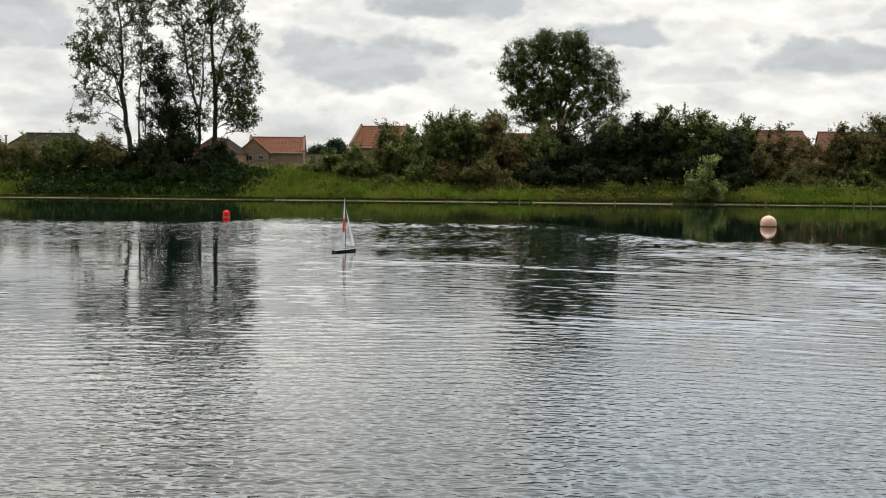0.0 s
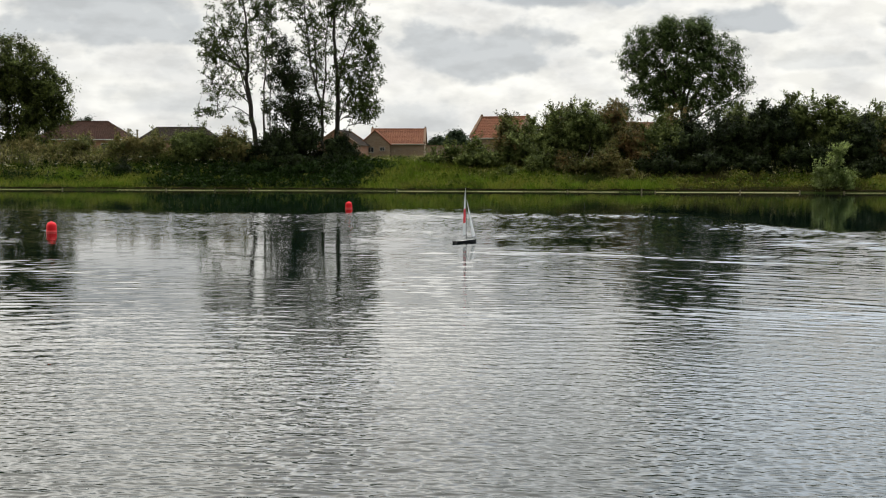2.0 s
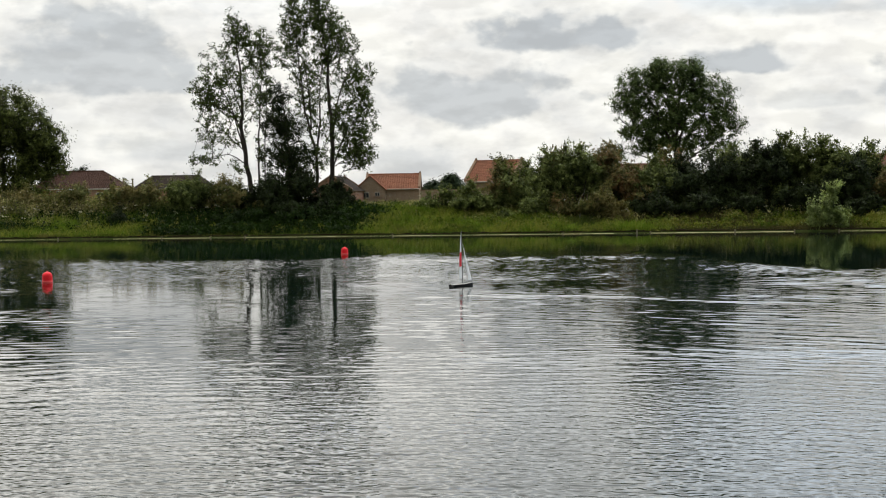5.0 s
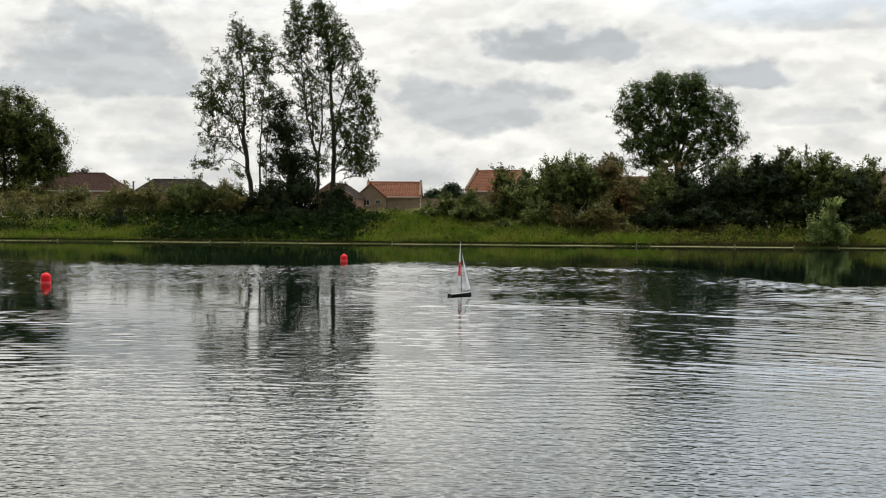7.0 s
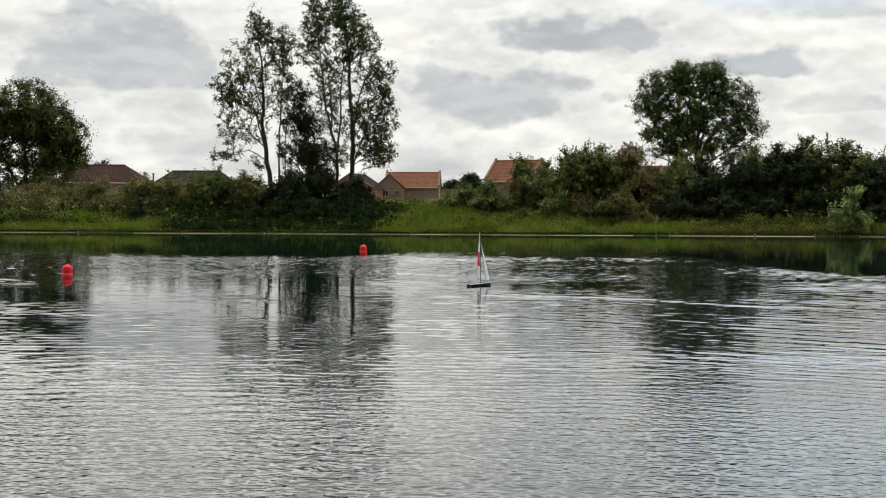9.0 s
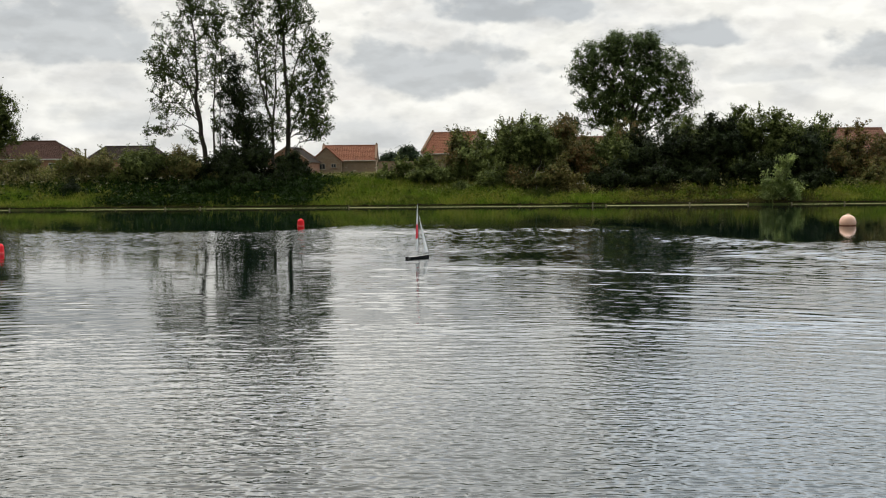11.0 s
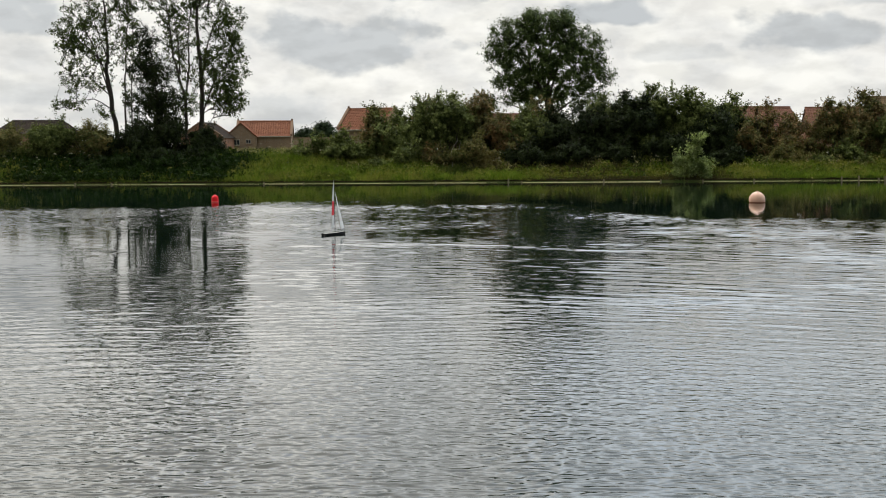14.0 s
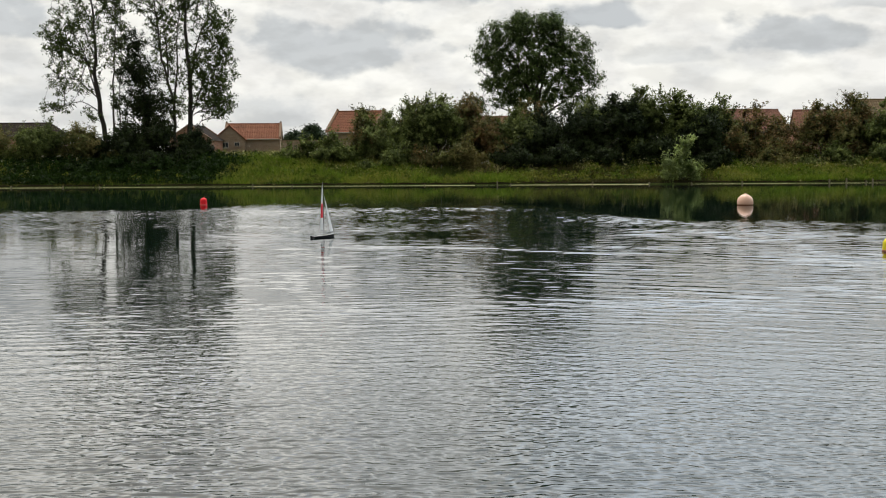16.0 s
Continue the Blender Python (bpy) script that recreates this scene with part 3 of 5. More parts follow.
def tree(name, at, stems, blobs, clumps, per, leaf, spread, bark, leaves, label, category="tree", group="", seed=1, shell=0.4, limb=0.07, twigs=3, sprigs=0, crown_label="", low=0.2, aspect=0.55, bias=0.9):
    """A tree or bush: stems as polylines with a foot radius; limbs fork from stems and from one another to every tuft of
    leaves in the crown's lobes, thicker where they carry more; twigs and leaves."""
    rng = np.random.default_rng(seed)
    base = thing(name, at, label, category, group)
    v, f = [], []
    pts = np.zeros((clumps * 4 + 400, 3))
    up_of = np.full(len(pts), -1)
    n_pts = 0
    for line, r0 in stems:
        line = np.asarray(line, float)
        # a finer, slightly crooked line
        t = np.linspace(0, len(line) - 1, 5 * (len(line) - 1) + 1)
        fine = np.stack([np.interp(t, np.arange(len(line)), line[:, i]) for i in range(3)], 1)
        fine[1:-1] = (fine[:-2] + 2 * fine[1:-1] + fine[2:]) / 4
        fine[1:-1] += rng.normal(size=(len(fine) - 2, 3)) * 0.04 * (r0 / 0.15)
        tube(v, f, fine, r0, max(0.012, r0 * 0.14), 7)
        pts[n_pts:n_pts + len(fine)] = fine
        n_pts += len(fine)
    first = n_pts
    cl = blob_points(rng, blobs, clumps, shell)
    cl[:, 2] = np.maximum(cl[:, 2], low)
    gap = np.array([np.min(np.linalg.norm(pts[:first] - c, axis=1)) for c in cl])
    cl = cl[np.argsort(gap)]
    chains = []
    for c in cl:
        hd = np.hypot(pts[:n_pts, 0] - c[0], pts[:n_pts, 1] - c[1])
        dz = c[2] - pts[:n_pts, 2]
        j = int(np.argmin(hd + np.abs(dz - 0.8 * hd) * 0.7 + np.where(dz < 0, 1.5, 0.0)))
        a = pts[j]
        ctrl = a + (c - a) * (0.5, 0.5, 0.42) + rng.normal(size=3) * 0.07 * np.linalg.norm(c - a)
        tt = np.linspace(0.25, 1, 4)[:, None]
        pts[n_pts:n_pts + 4] = (1 - tt) ** 2 * a + 2 * tt * (1 - tt) * ctrl + tt ** 2 * c
        up_of[n_pts:n_pts + 4] = (j, n_pts, n_pts + 1, n_pts + 2)
        chains.append((j, n_pts))
        n_pts += 4
    load = np.zeros(n_pts)
    load[first + 3::4] = 1
    for i in range(n_pts - 1, first - 1, -1):
        load[up_of[i]] += load[i]
    thick = np.minimum(limb, 0.011 * np.maximum(load, 1) ** 0.5)
    mid = cl.mean(0)
    size = cl.std(0).max() * 1.8
    cents, face = [], []
    for (j, i), c in zip(chains, cl):
        tube(v, f, np.concatenate([pts[j:j + 1], pts[i:i + 4]] if category == "tree" else [pts[j:j + 1], pts[i + 1:i + 4:2]]), thick[i], thick[i + 3], 3)
        got = []
        for _ in range(twigs):
            e = c + rng.normal(size=3) * spread * (1.2, 1.2, 0.9)
            s0 = pts[i + rng.integers(1, 4)]
            tube(v, f, [s0, e], 0.013, 0.006, 3)
            k = per // (2 * max(1, twigs))
            got.append(s0 + (e - s0) * rng.uniform(0.4, 1.08, (k, 1)) + rng.normal(size=(k, 3)) * leaf * 0.5)
        k = per // 2 if twigs else per
        got.append(c + rng.normal(size=(k, 3)) * spread * rng.uniform(0.5, 1.0))
        got = np.concatenate(got)
        cents.append(got)
        face.append((got - c) / (2.5 * spread) + (c - mid) / size + (0, 0, 0.7))
    # upright shoots standing out of the top
    for _ in range(sprigs):
        c = cl[rng.integers(0, len(cl))]
        near = cl[np.hypot(cl[:, 0] - c[0], cl[:, 1] - c[1]) < 1.0]
        c = near[np.argmax(near[:, 2])]
        ln = rng.uniform(0.3, 1.05)
        e = c + np.array((rng.normal() * 0.5, rng.normal() * 0.3, 0.9)) * ln
        tube(v, f, [c, (c + e) / 2 + rng.normal(size=3) * 0.06, e], 0.018, 0.006, 3)
        k = int(13 * ln) + 4
        cents.append(c + (e - c) * rng.uniform(0.2, 1.05, (k, 1)) + rng.normal(size=(k, 3)) * 0.09)
        face.append(rng.normal(size=(k, 3)) * 0.3 + (0, 0, 0.7))
    cents = np.concatenate(cents)
    cents[:, 2] = np.maximum(cents[:, 2], 0.03)
    part("trunk", mesh_of("trunk", v, f, bark, True), base)
    part("crown" if category == "tree" else "foliage", faces_mesh("crown", leaf_blades(cents, leaf, rng, aspect, 0.25, np.concatenate(face), bias), leaves, 3), base, crown_label)
    return base


def on_land(x, y, sink=0.05):
    return (x, y, land(x, y) - sink)


def lobes(rng, w, d, h, n, low=0.15):
    """Uneven lobes that fill a bush of that width, depth and height."""
    rx, rz = w * 0.24, h * 0.24
    out = [(rng.uniform(-0.12, 0.12) * w, rng.uniform(-0.15, 0.15) * d, h - rz, rx, d * 0.28, rz, rx * rz)]
    for _ in range(n - 1):
        x = rng.uniform(-0.5, 0.5) * w
        k = max(0.3, 1 - abs(2 * x / w) ** 3)
        rz = h * k * rng.uniform(0.17, 0.27)
        rx = w * rng.uniform(0.20, 0.32)
        out.append((x, rng.uniform(-0.25, 0.25) * d, max(rz + low, h * k * rng.uniform(0.2, 0.80)), rx, d * rng.uniform(0.22, 0.34), rz, rx * rz))
    return out


def bush(x, y, w, h, leaves, label, seed, d=None, density=1.0, leaf=0.17, sprigs=10, bark=BARK_DARK, category="bush", group="", name="bush", n_lobes=7):
    rng = np.random.default_rng(seed + 500)
    d = d or w * 0.7
    stems = []
    for _ in range(5):
        ex, ey = rng.uniform(-0.32, 0.32) * w, rng.uniform(-0.2, 0.2) * d
        stems.append(([(ex * 0.25, ey * 0.25, -0.1), (ex * 0.6, ey * 0.6, h * 0.3), (ex, ey, h * rng.uniform(0.55, 0.8))], 0.06 if h > 2.5 else 0.035))
    clumps = int(density * (12 + 10.0 * w * h))
    return tree(name, on_land(x, y), stems, lobes(rng, w, d, h, n_lobes), clumps, 72, leaf, 0.29 if h > 2.5 else 0.22, bark, leaves, label, category, group, seed, 0.4, 0.035, 1, sprigs)


# the open alder clump: three light-crowned trees and a dark one between them
tree("tree", on_land(-26.3, 104),
     [([(0, 0, -0.1), (-0.8, 0, 4.9), (-1.05, 0.1, 7.7), (-1.0, 0, 10.4), (-1.2, 0, 13.1), (-1.7, 0, 16.3)], 0.23),
      ([(-0.75, 0, 4.6), (-1.9, 0.3, 8.6), (-3.6, 0.2, 10.0), (-5.3, 0, 11.0)], 0.07),
      ([(-1.0, 0, 6.6), (-2.2, -0.3, 9.7), (-3.4, -0.2, 11.8), (-4.6, 0, 12.9)], 0.07),
      ([(-1.05, 0, 8.4), (-2.1, 0.2, 11.5), (-2.8, 0.1, 14.0)], 0.06),
      ([(-0.85, 0, 5.2), (-2.5, -0.3, 6.8), (-4.1, -0.1, 6.9), (-5.2, 0, 7.2)], 0.06),
      ([(-0.6, 0, 4.0), (-2.3, 0.2, 5.0), (-4.1, 0.1, 4.6), (-5.8, 0, 3.9)], 0.05)],
     [(-4.1, 0, 9.7, 1.8, 1.5, 2.5, 2.0), (-2.3, 0, 11.6, 2.6, 2.0, 3.4, 3.0), (-1.4, 0, 15.2, 1.3, 1.1, 1.7, 1.7), (-1.3, 0, 8.4, 2.2, 1.6, 3.0, 1.5), (-3.4, 0, 6.4, 2.1, 1.3, 1.5, 1.1), (-4.6, 0, 4.5, 1.6, 0.8, 0.6, 0.5), (-1.5, 0, 3.8, 1.2, 1.0, 1.0, 0.3), (-1.75, 0, 16.7, 0.6, 0.6, 0.8, 0.3)],
     540, 18, 0.22, 0.17, BARK_DARK, LEAF_ALDER, "tall thin alder with an open, see-through crown on the bank", "tree", "alder clump", 11, 0.5, 0.05, 3, 0, "", 1.5, 0.5, 0.5)
tree("tree", on_land(-26.1, 104.6),
     [([(0, 0, -0.1), (0.1, 0, 6.7), (0.35, 0, 10.4), (0.7, 0, 15.6)], 0.10), ([(0.7, 0, -0.1), (0.55, 0, 5.4), (0.9, 0, 9.0), (0.8, 0.1, 12.6)], 0.07)],
     [(0.4, 0, 13.6, 1.3, 1.2, 2.5, 3.2), (0.6, 0, 9.6, 1.1, 1.1, 2.8, 1.5), (0.4, 0, 5.2, 0.8, 0.8, 1.8, 0.4)],
     220, 18, 0.22, 0.185, BARK_DARK, LEAF_ALDER, "slender alder stem with a sparse leafy top", "tree", "alder clump", 12, 0.5, 0.04, 3, 0, "", 2.0, 0.5, 0.5)
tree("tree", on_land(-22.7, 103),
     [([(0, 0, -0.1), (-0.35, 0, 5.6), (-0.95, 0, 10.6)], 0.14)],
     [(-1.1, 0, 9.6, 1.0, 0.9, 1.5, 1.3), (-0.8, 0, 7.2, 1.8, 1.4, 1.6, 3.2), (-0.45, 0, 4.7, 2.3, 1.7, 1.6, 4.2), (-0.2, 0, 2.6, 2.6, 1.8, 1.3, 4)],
     480, 38, 0.20, 0.23, BARK_DARK, LEAF_DARK_SHADE, "dark dense young tree between the taller alders", "tree", "alder clump", 13, 0.55, 0.04, 3, 0, "", 0.8, 0.5, 0.5)
tree("tree", on_land(-20.3, 105),
     [([(-0.55, 0, -0.1), (-0.7, 0, 4.9), (-1.65, 0, 8.6), (-2.0, 0, 11.5), (-2.6, 0, 17.6)], 0.16),
      ([(0.5, 0.2, -0.1), (0.7, 0.2, 5.4), (0.5, 0.1, 9.2), (0.4, 0, 12.6), (0, 0, 16.0), (-0.4, 0, 18.2)], 0.23),
      ([(0.65, 0.2, 5.8), (1.2, 0.1, 9.4), (2.1, 0, 11.8), (3.1, 0, 12.8)], 0.09),
      ([(-0.7, 0, 4.9), (-0.35, 0.2, 7.6), (-0.45, 0.3, 10.3), (-0.1, 0.2, 12.4), (0.6, 0, 15.4)], 0.10),
      ([(0.7, 0.2, 3.6), (1.7, 0, 6.2), (2.9, 0, 8.0), (4.0, 0, 9.0)], 0.07),
      ([(-1.1, 0, 7.0), (-1.3, 0.2, 10.0), (-1.7, 0.3, 13.0), (-3.2, 0.1, 15.6)], 0.08)],
     [(-2.6, 0, 18.1, 0.6, 0.6, 1.1, 0.6), (-0.7, 0, 18.3, 0.7, 0.6, 0.9, 0.6), (-2.5, 0, 16.2, 1.5, 1.5, 2.2, 2.6), (-0.4, 0, 16.7, 1.8, 1.6, 2.0, 3.4), (1.2, 0, 14.6, 1.9, 1.7, 2.4, 3.8), (-2.8, 0, 13.6, 1.6, 1.5, 2.2, 1.9), (3.0, 0, 11.3, 1.6, 1.6, 2.2, 2.6), (-0.6, 0, 12.4, 2.2, 1.8, 2.6, 2.8), (3.1, 0, 8.1, 1.7, 1.7, 2.8, 3.2), (2.9, 0, 4.9, 1.8, 1.6, 1.8, 3.0), (1.2, 0, 7.8, 1.7, 1.6, 3.4, 2.4), (-1.5, 0, 9.0, 1.8, 1.5, 3.2, 2.0), (-0.9, 0, 4.9, 1.8, 1.5, 2.2, 1.8)],
     1280, 22, 0.22, 0.175, BARK_DARK, LEAF_ALDER, "tall many-stemmed alder, leafy at the top and thin below", "tree", "alder clump", 14, 0.5, 0.05, 3, 0, "", 1.2, 0.5, 0.5)
# round tree at the end of the bank
tree("tree", on_land(-50.6, 107),
     [([(0, 0, -0.1), (0.1, 0, 2.5), (0.3, 0, 7.0)], 0.26), ([(0, 0, 1.0), (1.6, 0, 4.0), (3.2, 0, 7.0)], 0.14), ([(0, 0, 1.0), (-2.0, 0, 4.5), (-3.2, 0, 7.5)], 0.14)],
     [(0.4, 0, 8.4, 3.6, 3.2, 3.2, 7), (2.6, 0, 6.2, 2.9, 2.6, 3.4, 5), (-3.0, 0, 6.5, 3.2, 3.0, 3.8, 5), (1.6, 0, 2.6, 3.6, 2.6, 2.2, 4), (4.2, 0, 5.8, 2.2, 1.8, 2.8, 3.2)],
     820, 80, 0.23, 0.36, BARK_DARK, LEAF_ROUND, "broad bushy tree, olive green and dark below", "tree", "", 15, 0.4, 0.06, 2, 0, "", 0.6)
# the single ash behind the hedge
tree("tree", on_land(10.8, 112),
     [([(0, 0, -0.1), (0.0, 0, 3.4), (-0.1, 0, 6.0), (0.2, 0, 10.5)], 0.34), ([(0, 0, 4.0), (-1.2, 0, 7.0), (-3.0, 0, 10.2)], 0.16), ([(0, 0, 4.2), (1.3, 0, 6.8), (3.2, 0, 9.0)], 0.16),
      ([(0, 0, 3.4), (-2.2, 0.4, 5.4), (-4.2, 0.2, 8.0)], 0.12), ([(0, 0, 4.8), (0.7, -0.6, 8.0), (1.5, -0.6, 11.0)], 0.13), ([(0, 0, 3.2), (2.2, 0, 4.9), (4.4, 0, 6.6)], 0.12),
      ([(-0.05, 0, 4.6), (-0.7, -0.3, 7.4), (-1.0, -0.2, 10.6)], 0.12), ([(0, 0, 2.8), (-2.6, 0.2, 4.2), (-5.2, 0.2, 4.9)], 0.08)],
     [(-0.1, 0, 11.7, 2.9, 2.6, 1.4, 5), (-3.0, 0, 11.0, 2.4, 2.2, 1.6, 5), (-4.2, 0, 9.0, 1.95, 2.0, 1.5, 4), (3.0, 0, 9.8, 2.2, 2.2, 1.9, 5), (4.2, 0, 7.3, 1.9, 1.9, 1.5, 4), (-0.1, 0, 9.5, 3.1, 3.0, 1.7, 5), (-3.5, 0, 6.8, 2.1, 2.0, 1.25, 3), (-1.4, 0, 5.2, 3.1, 2.0, 0.9, 2.6), (-5.6, 0, 4.9, 1.0, 1.0, 0.75, 0.8), (2.5, 0, 5.3, 2.9, 2.0, 1.1, 2.8), (1.2, 0, 12.2, 1.4, 1.4, 0.8, 1.2), (-1.4, 0, 12.4, 1.2, 1.2, 0.7, 1.0), (0.9, -1.2, 7.6, 2.6, 1.6, 1.5, 3.4), (-1.3, 1.4, 7.3, 2.4, 1.5, 1.5, 3.0)],
     1000, 72, 0.20, 0.29, BARK_DARK, LEAF_ASH, "full round-headed ash tree behind the hedge", "tree", "", 16, 0.33, 0.09, 2, 0, "", 2.0, 0.5, 1.2)

# the hedge on the bank: x, y, width, height, leaves
HEDGE = "overgrown hedge on the bank"
for i, (x, y, w, top, mat, text) in enumerate((
        (-4.3, 101.5, 3.0, 5.9, LEAF_THORN, "thin thorn bush with brownish twigs at the hedge's end"),
        (-3.6, 100.5, 4.2, 5.0, LEAF_HEDGE, "rounded green bush in the overgrown hedge"),
        (-0.8, 101.0, 5.0, 6.6, LEAF_HEDGE, "tall green bush with loose upright shoots"),
        (1.6, 100.6, 5.0, 6.9, LEAF_HEDGE, "tall green bush with loose upright shoots"),
        (3.9, 102.0, 4.8, 6.9, LEAF_THORN, "thorn bush with reddish brown twigs and thin leaves"),
        (5.4, 100.2, 5.0, 5.3, LEAF_THORN, "brownish thorn bush in the hedge"),
        (7.8, 100.6, 5.4, 5.4, LEAF_HEDGE, "dense green hedge bush beside the ash"),
        (10.6, 100.2, 5.6, 5.9, LEAF_DARK_SHADE, "dense dark green hedge bush"),
        (13.6, 101.0, 5.6, 6.0, LEAF_DARK_SHADE, "dark dense hedge bush on the bank"),
        (16.4, 100.4, 5.4, 6.8, LEAF_DARK_SHADE, "dark dense hedge bush on the bank"),
        (18.8, 101.4, 5.0, 7.5, LEAF_HEDGE, "high hedge bush with feathery top"),
        (21.4, 101.0, 4.8, 7.5, LEAF_HEDGE, "high hedge bush with feathery top"),
        (23.4, 100.0, 5.0, 5.9, LEAF_DARK_SHADE, "dark dense hedge bush on the bank"),
        (24.9, 101.8, 3.6, 6.5, LEAF_HEDGE, "hedge bush with thin bare-tipped shoots"),
        (27.2, 100.4, 5.2, 5.8, LEAF_THORN, "thorn bush, green and rusty brown"),
        (30.2, 100.8, 5.0, 4.7, LEAF_THORN, "thorn bush, green and rusty brown"),
        (33.4, 100.4, 5.0, 5.9, LEAF_THORN, "thorn bush, green and rusty brown"),
        (36.0, 101.0, 5.0, 6.9, LEAF_THORN, "tall reddish green thorn bush"),
        (39.2, 100.6, 5.4, 6.3, LEAF_HEDGE, "green hedge bush growing on the bank"),
        (42.6, 100.4, 5.4, 6.2, LEAF_HEDGE, "green hedge bush growing on the bank"),
        (46.0, 100.4, 5.6, 6.2, LEAF_THORN, "thorn bush, green and rusty brown"),
        (0.2, 102.6, 4.6, 6.6, LEAF_THORN, "brownish bush behind the hedge front"),
        (9.2, 103.0, 5.0, 6.2, LEAF_THORN, "brownish bush behind the hedge front"),
        (15.0, 103.2, 5.4, 6.6, LEAF_HEDGE, "green bush behind the hedge front"),
        (26.0, 103.0, 4.4, 5.3, LEAF_HEDGE, "green bush behind the hedge front"))):
    bush(x, y, w, top - land(x, y), mat, text, 100 + i, d=4.4, density=1.25, leaf=0.21, sprigs=46, group=HEDGE, n_lobes=12)
LOWER = "low scrub on the bank"
for i, (x, y, w, h, mat, text) in enumerate((
        (-34.0, 100.4, 5.0, 2.5, LEAF_OLIVE, "low olive bush on the bank top"),
        (-30.8, 99.6, 5.8, 3.2, LEAF_HEDGE, "broad green bush beside the alders"),
        (-27.6, 99.4, 5.2, 2.9, LEAF_OLIVE, "broad olive green bush beside the alders"),
        # leaf colour near black here paints the deep shade under the alders
        (-24.4, 99.6, 4.6, 3.0, LEAF_DARK_SHADE, "low bush under the alders with shade put into its dark leaves"),
        (-21.4, 99.8, 4.8, 2.9, LEAF_DARK_SHADE, "low bush under the alders with shade put into its dark leaves"),
        (-18.9, 100.2, 4.0, 2.4, LEAF_DARK_SHADE, "low bush under the alders with shade put into its dark leaves"),
        (-27.4, 96.6, 4.6, 1.0, LEAF_NETTLE_SHADE, "nettle bed with the slope's shade put into its dark leaves"),
        (-24.0, 96.4, 4.8, 1.0, LEAF_NETTLE_SHADE, "nettle bed with the slope's shade put into its dark leaves"),
        (-20.6, 96.6, 4.8, 1.0, LEAF_NETTLE_SHADE, "nettle bed with the slope's shade put into its dark leaves"),
        (-17.4, 97.0, 4.2, 1.0, LEAF_NETTLE_SHADE, "nettle bed with the slope's shade put into its dark leaves"),
        (-22.6, 98.2, 5.0, 2.3, LEAF_DARK_SHADE, "low bush under the alders with shade put into its dark leaves"),
        (-9.6, 100.6, 3.6, 1.9, LEAF_HEDGE, "low green scrub on the bank top"),
        (-35.7, 96.6, 2.2, 1.1, LEAF_DARK_SHADE, "small dark tussock bush on the grass slope"),
        (-6.9, 99.4, 4.0, 2.5, LEAF_HEDGE, "low scrub at the hedge foot"),
        (-2.4, 97.6, 4.0, 1.5, LEAF_HEDGE, "low scrub at the hedge foot"),
        (3.6, 96.6, 3.6, 2.5, LEAF_OLIVE, "yellowish green shrub on the slope"),
        (0.6, 97.6, 3.6, 1.5, LEAF_THORN, "low scrub at the hedge foot"),
        # from here the foot of the hedge gets its shade from darker leaf colour
        (7.4, 97.4, 4.0, 1.7, LEAF_DARK_SHADE, "low scrub at the hedge foot"),
        (11.2, 97.2, 4.2, 1.6, LEAF_DARK_SHADE, "low scrub at the hedge foot"),
        (15.0, 97.4, 4.4, 1.7, LEAF_DARK_SHADE, "low scrub at the hedge foot"),
        (24.2, 96.8, 3.8, 1.6, LEAF_DARK_SHADE, "low scrub at the hedge foot"),
        (-41.4, 101.0, 5.0, 2.3, LEAF_OLIVE, "low weedy bush on the bank top"),
        (-37.6, 101.0, 4.8, 2.3, LEAF_OLIVE, "low weedy bush on the bank top"),
        (-46.6, 102.0, 4.8, 2.1, LEAF_OLIVE, "low weedy bush on the bank top"),
        (-52.6, 101.6, 6.4, 2.9, LEAF_DARK_SHADE, "low dark bush under the round tree"),
        (19.2, 98.6, 4.6, 2.4, LEAF_DARK_SHADE, "low dark scrub at the hedge foot"),
        (22.6, 98.8, 4.4, 2.6, LEAF_DARK_SHADE, "low dark scrub at the hedge foot"),
        (28.6, 97.6, 3.8, 1.5, LEAF_OLIVE, "low scrub at the hedge foot"),
        (33.0, 97.8, 4.0, 1.6, LEAF_HEDGE, "low scrub at the hedge foot"),
        (38.0, 97.8, 4.2, 1.6, LEAF_HEDGE, "low scrub at the hedge foot"))):
    bush(x, y, w, h, mat, text, 200 + i, density=1.3, leaf=0.19, sprigs=14, group=LOWER)
bush(19.9, 92.8, 2.6, 2.85, LEAF_WILLOW, "pale green willow shrub growing at the water's edge", 300, d=1.8, density=0.75, leaf=0.2, sprigs=70, group="", n_lobes=11)

# a bare, bleached branch standing out of the scrub
dead = thing("dead_branch", on_land(1.75, 96.9), "bare bleached dead branch standing in the scrub", "branch")
v_, f_ = [], []
for line, r0 in (([(-0.1, 0, -0.1), (-0.05, 0, 0.7), (-0.2, 0, 1.3), (0.05, 0, 1.9)], 0.035), ([(-0.05, 0, 0.7), (0.3, 0.05, 1.0), (0.8, 0, 1.05), (1.2, 0, 1.2)], 0.028),
                 ([(-0.2, 0, 1.3), (0.1, 0, 1.55), (0.45, 0, 1.6), (0.6, 0, 2.15)], 0.024), ([(0.05, 0, 1.9), (0.3, 0, 2.2), (0.35, 0, 2.5)], 0.018), ([(0.45, 0, 1.6), (0.8, 0, 1.75)], 0.014)):
    tube(v_, f_, line, r0, r0 * 0.4, 6)
part("bare_wood", mesh_of("bare_wood", v_, f_, DEADWOOD, True), dead)

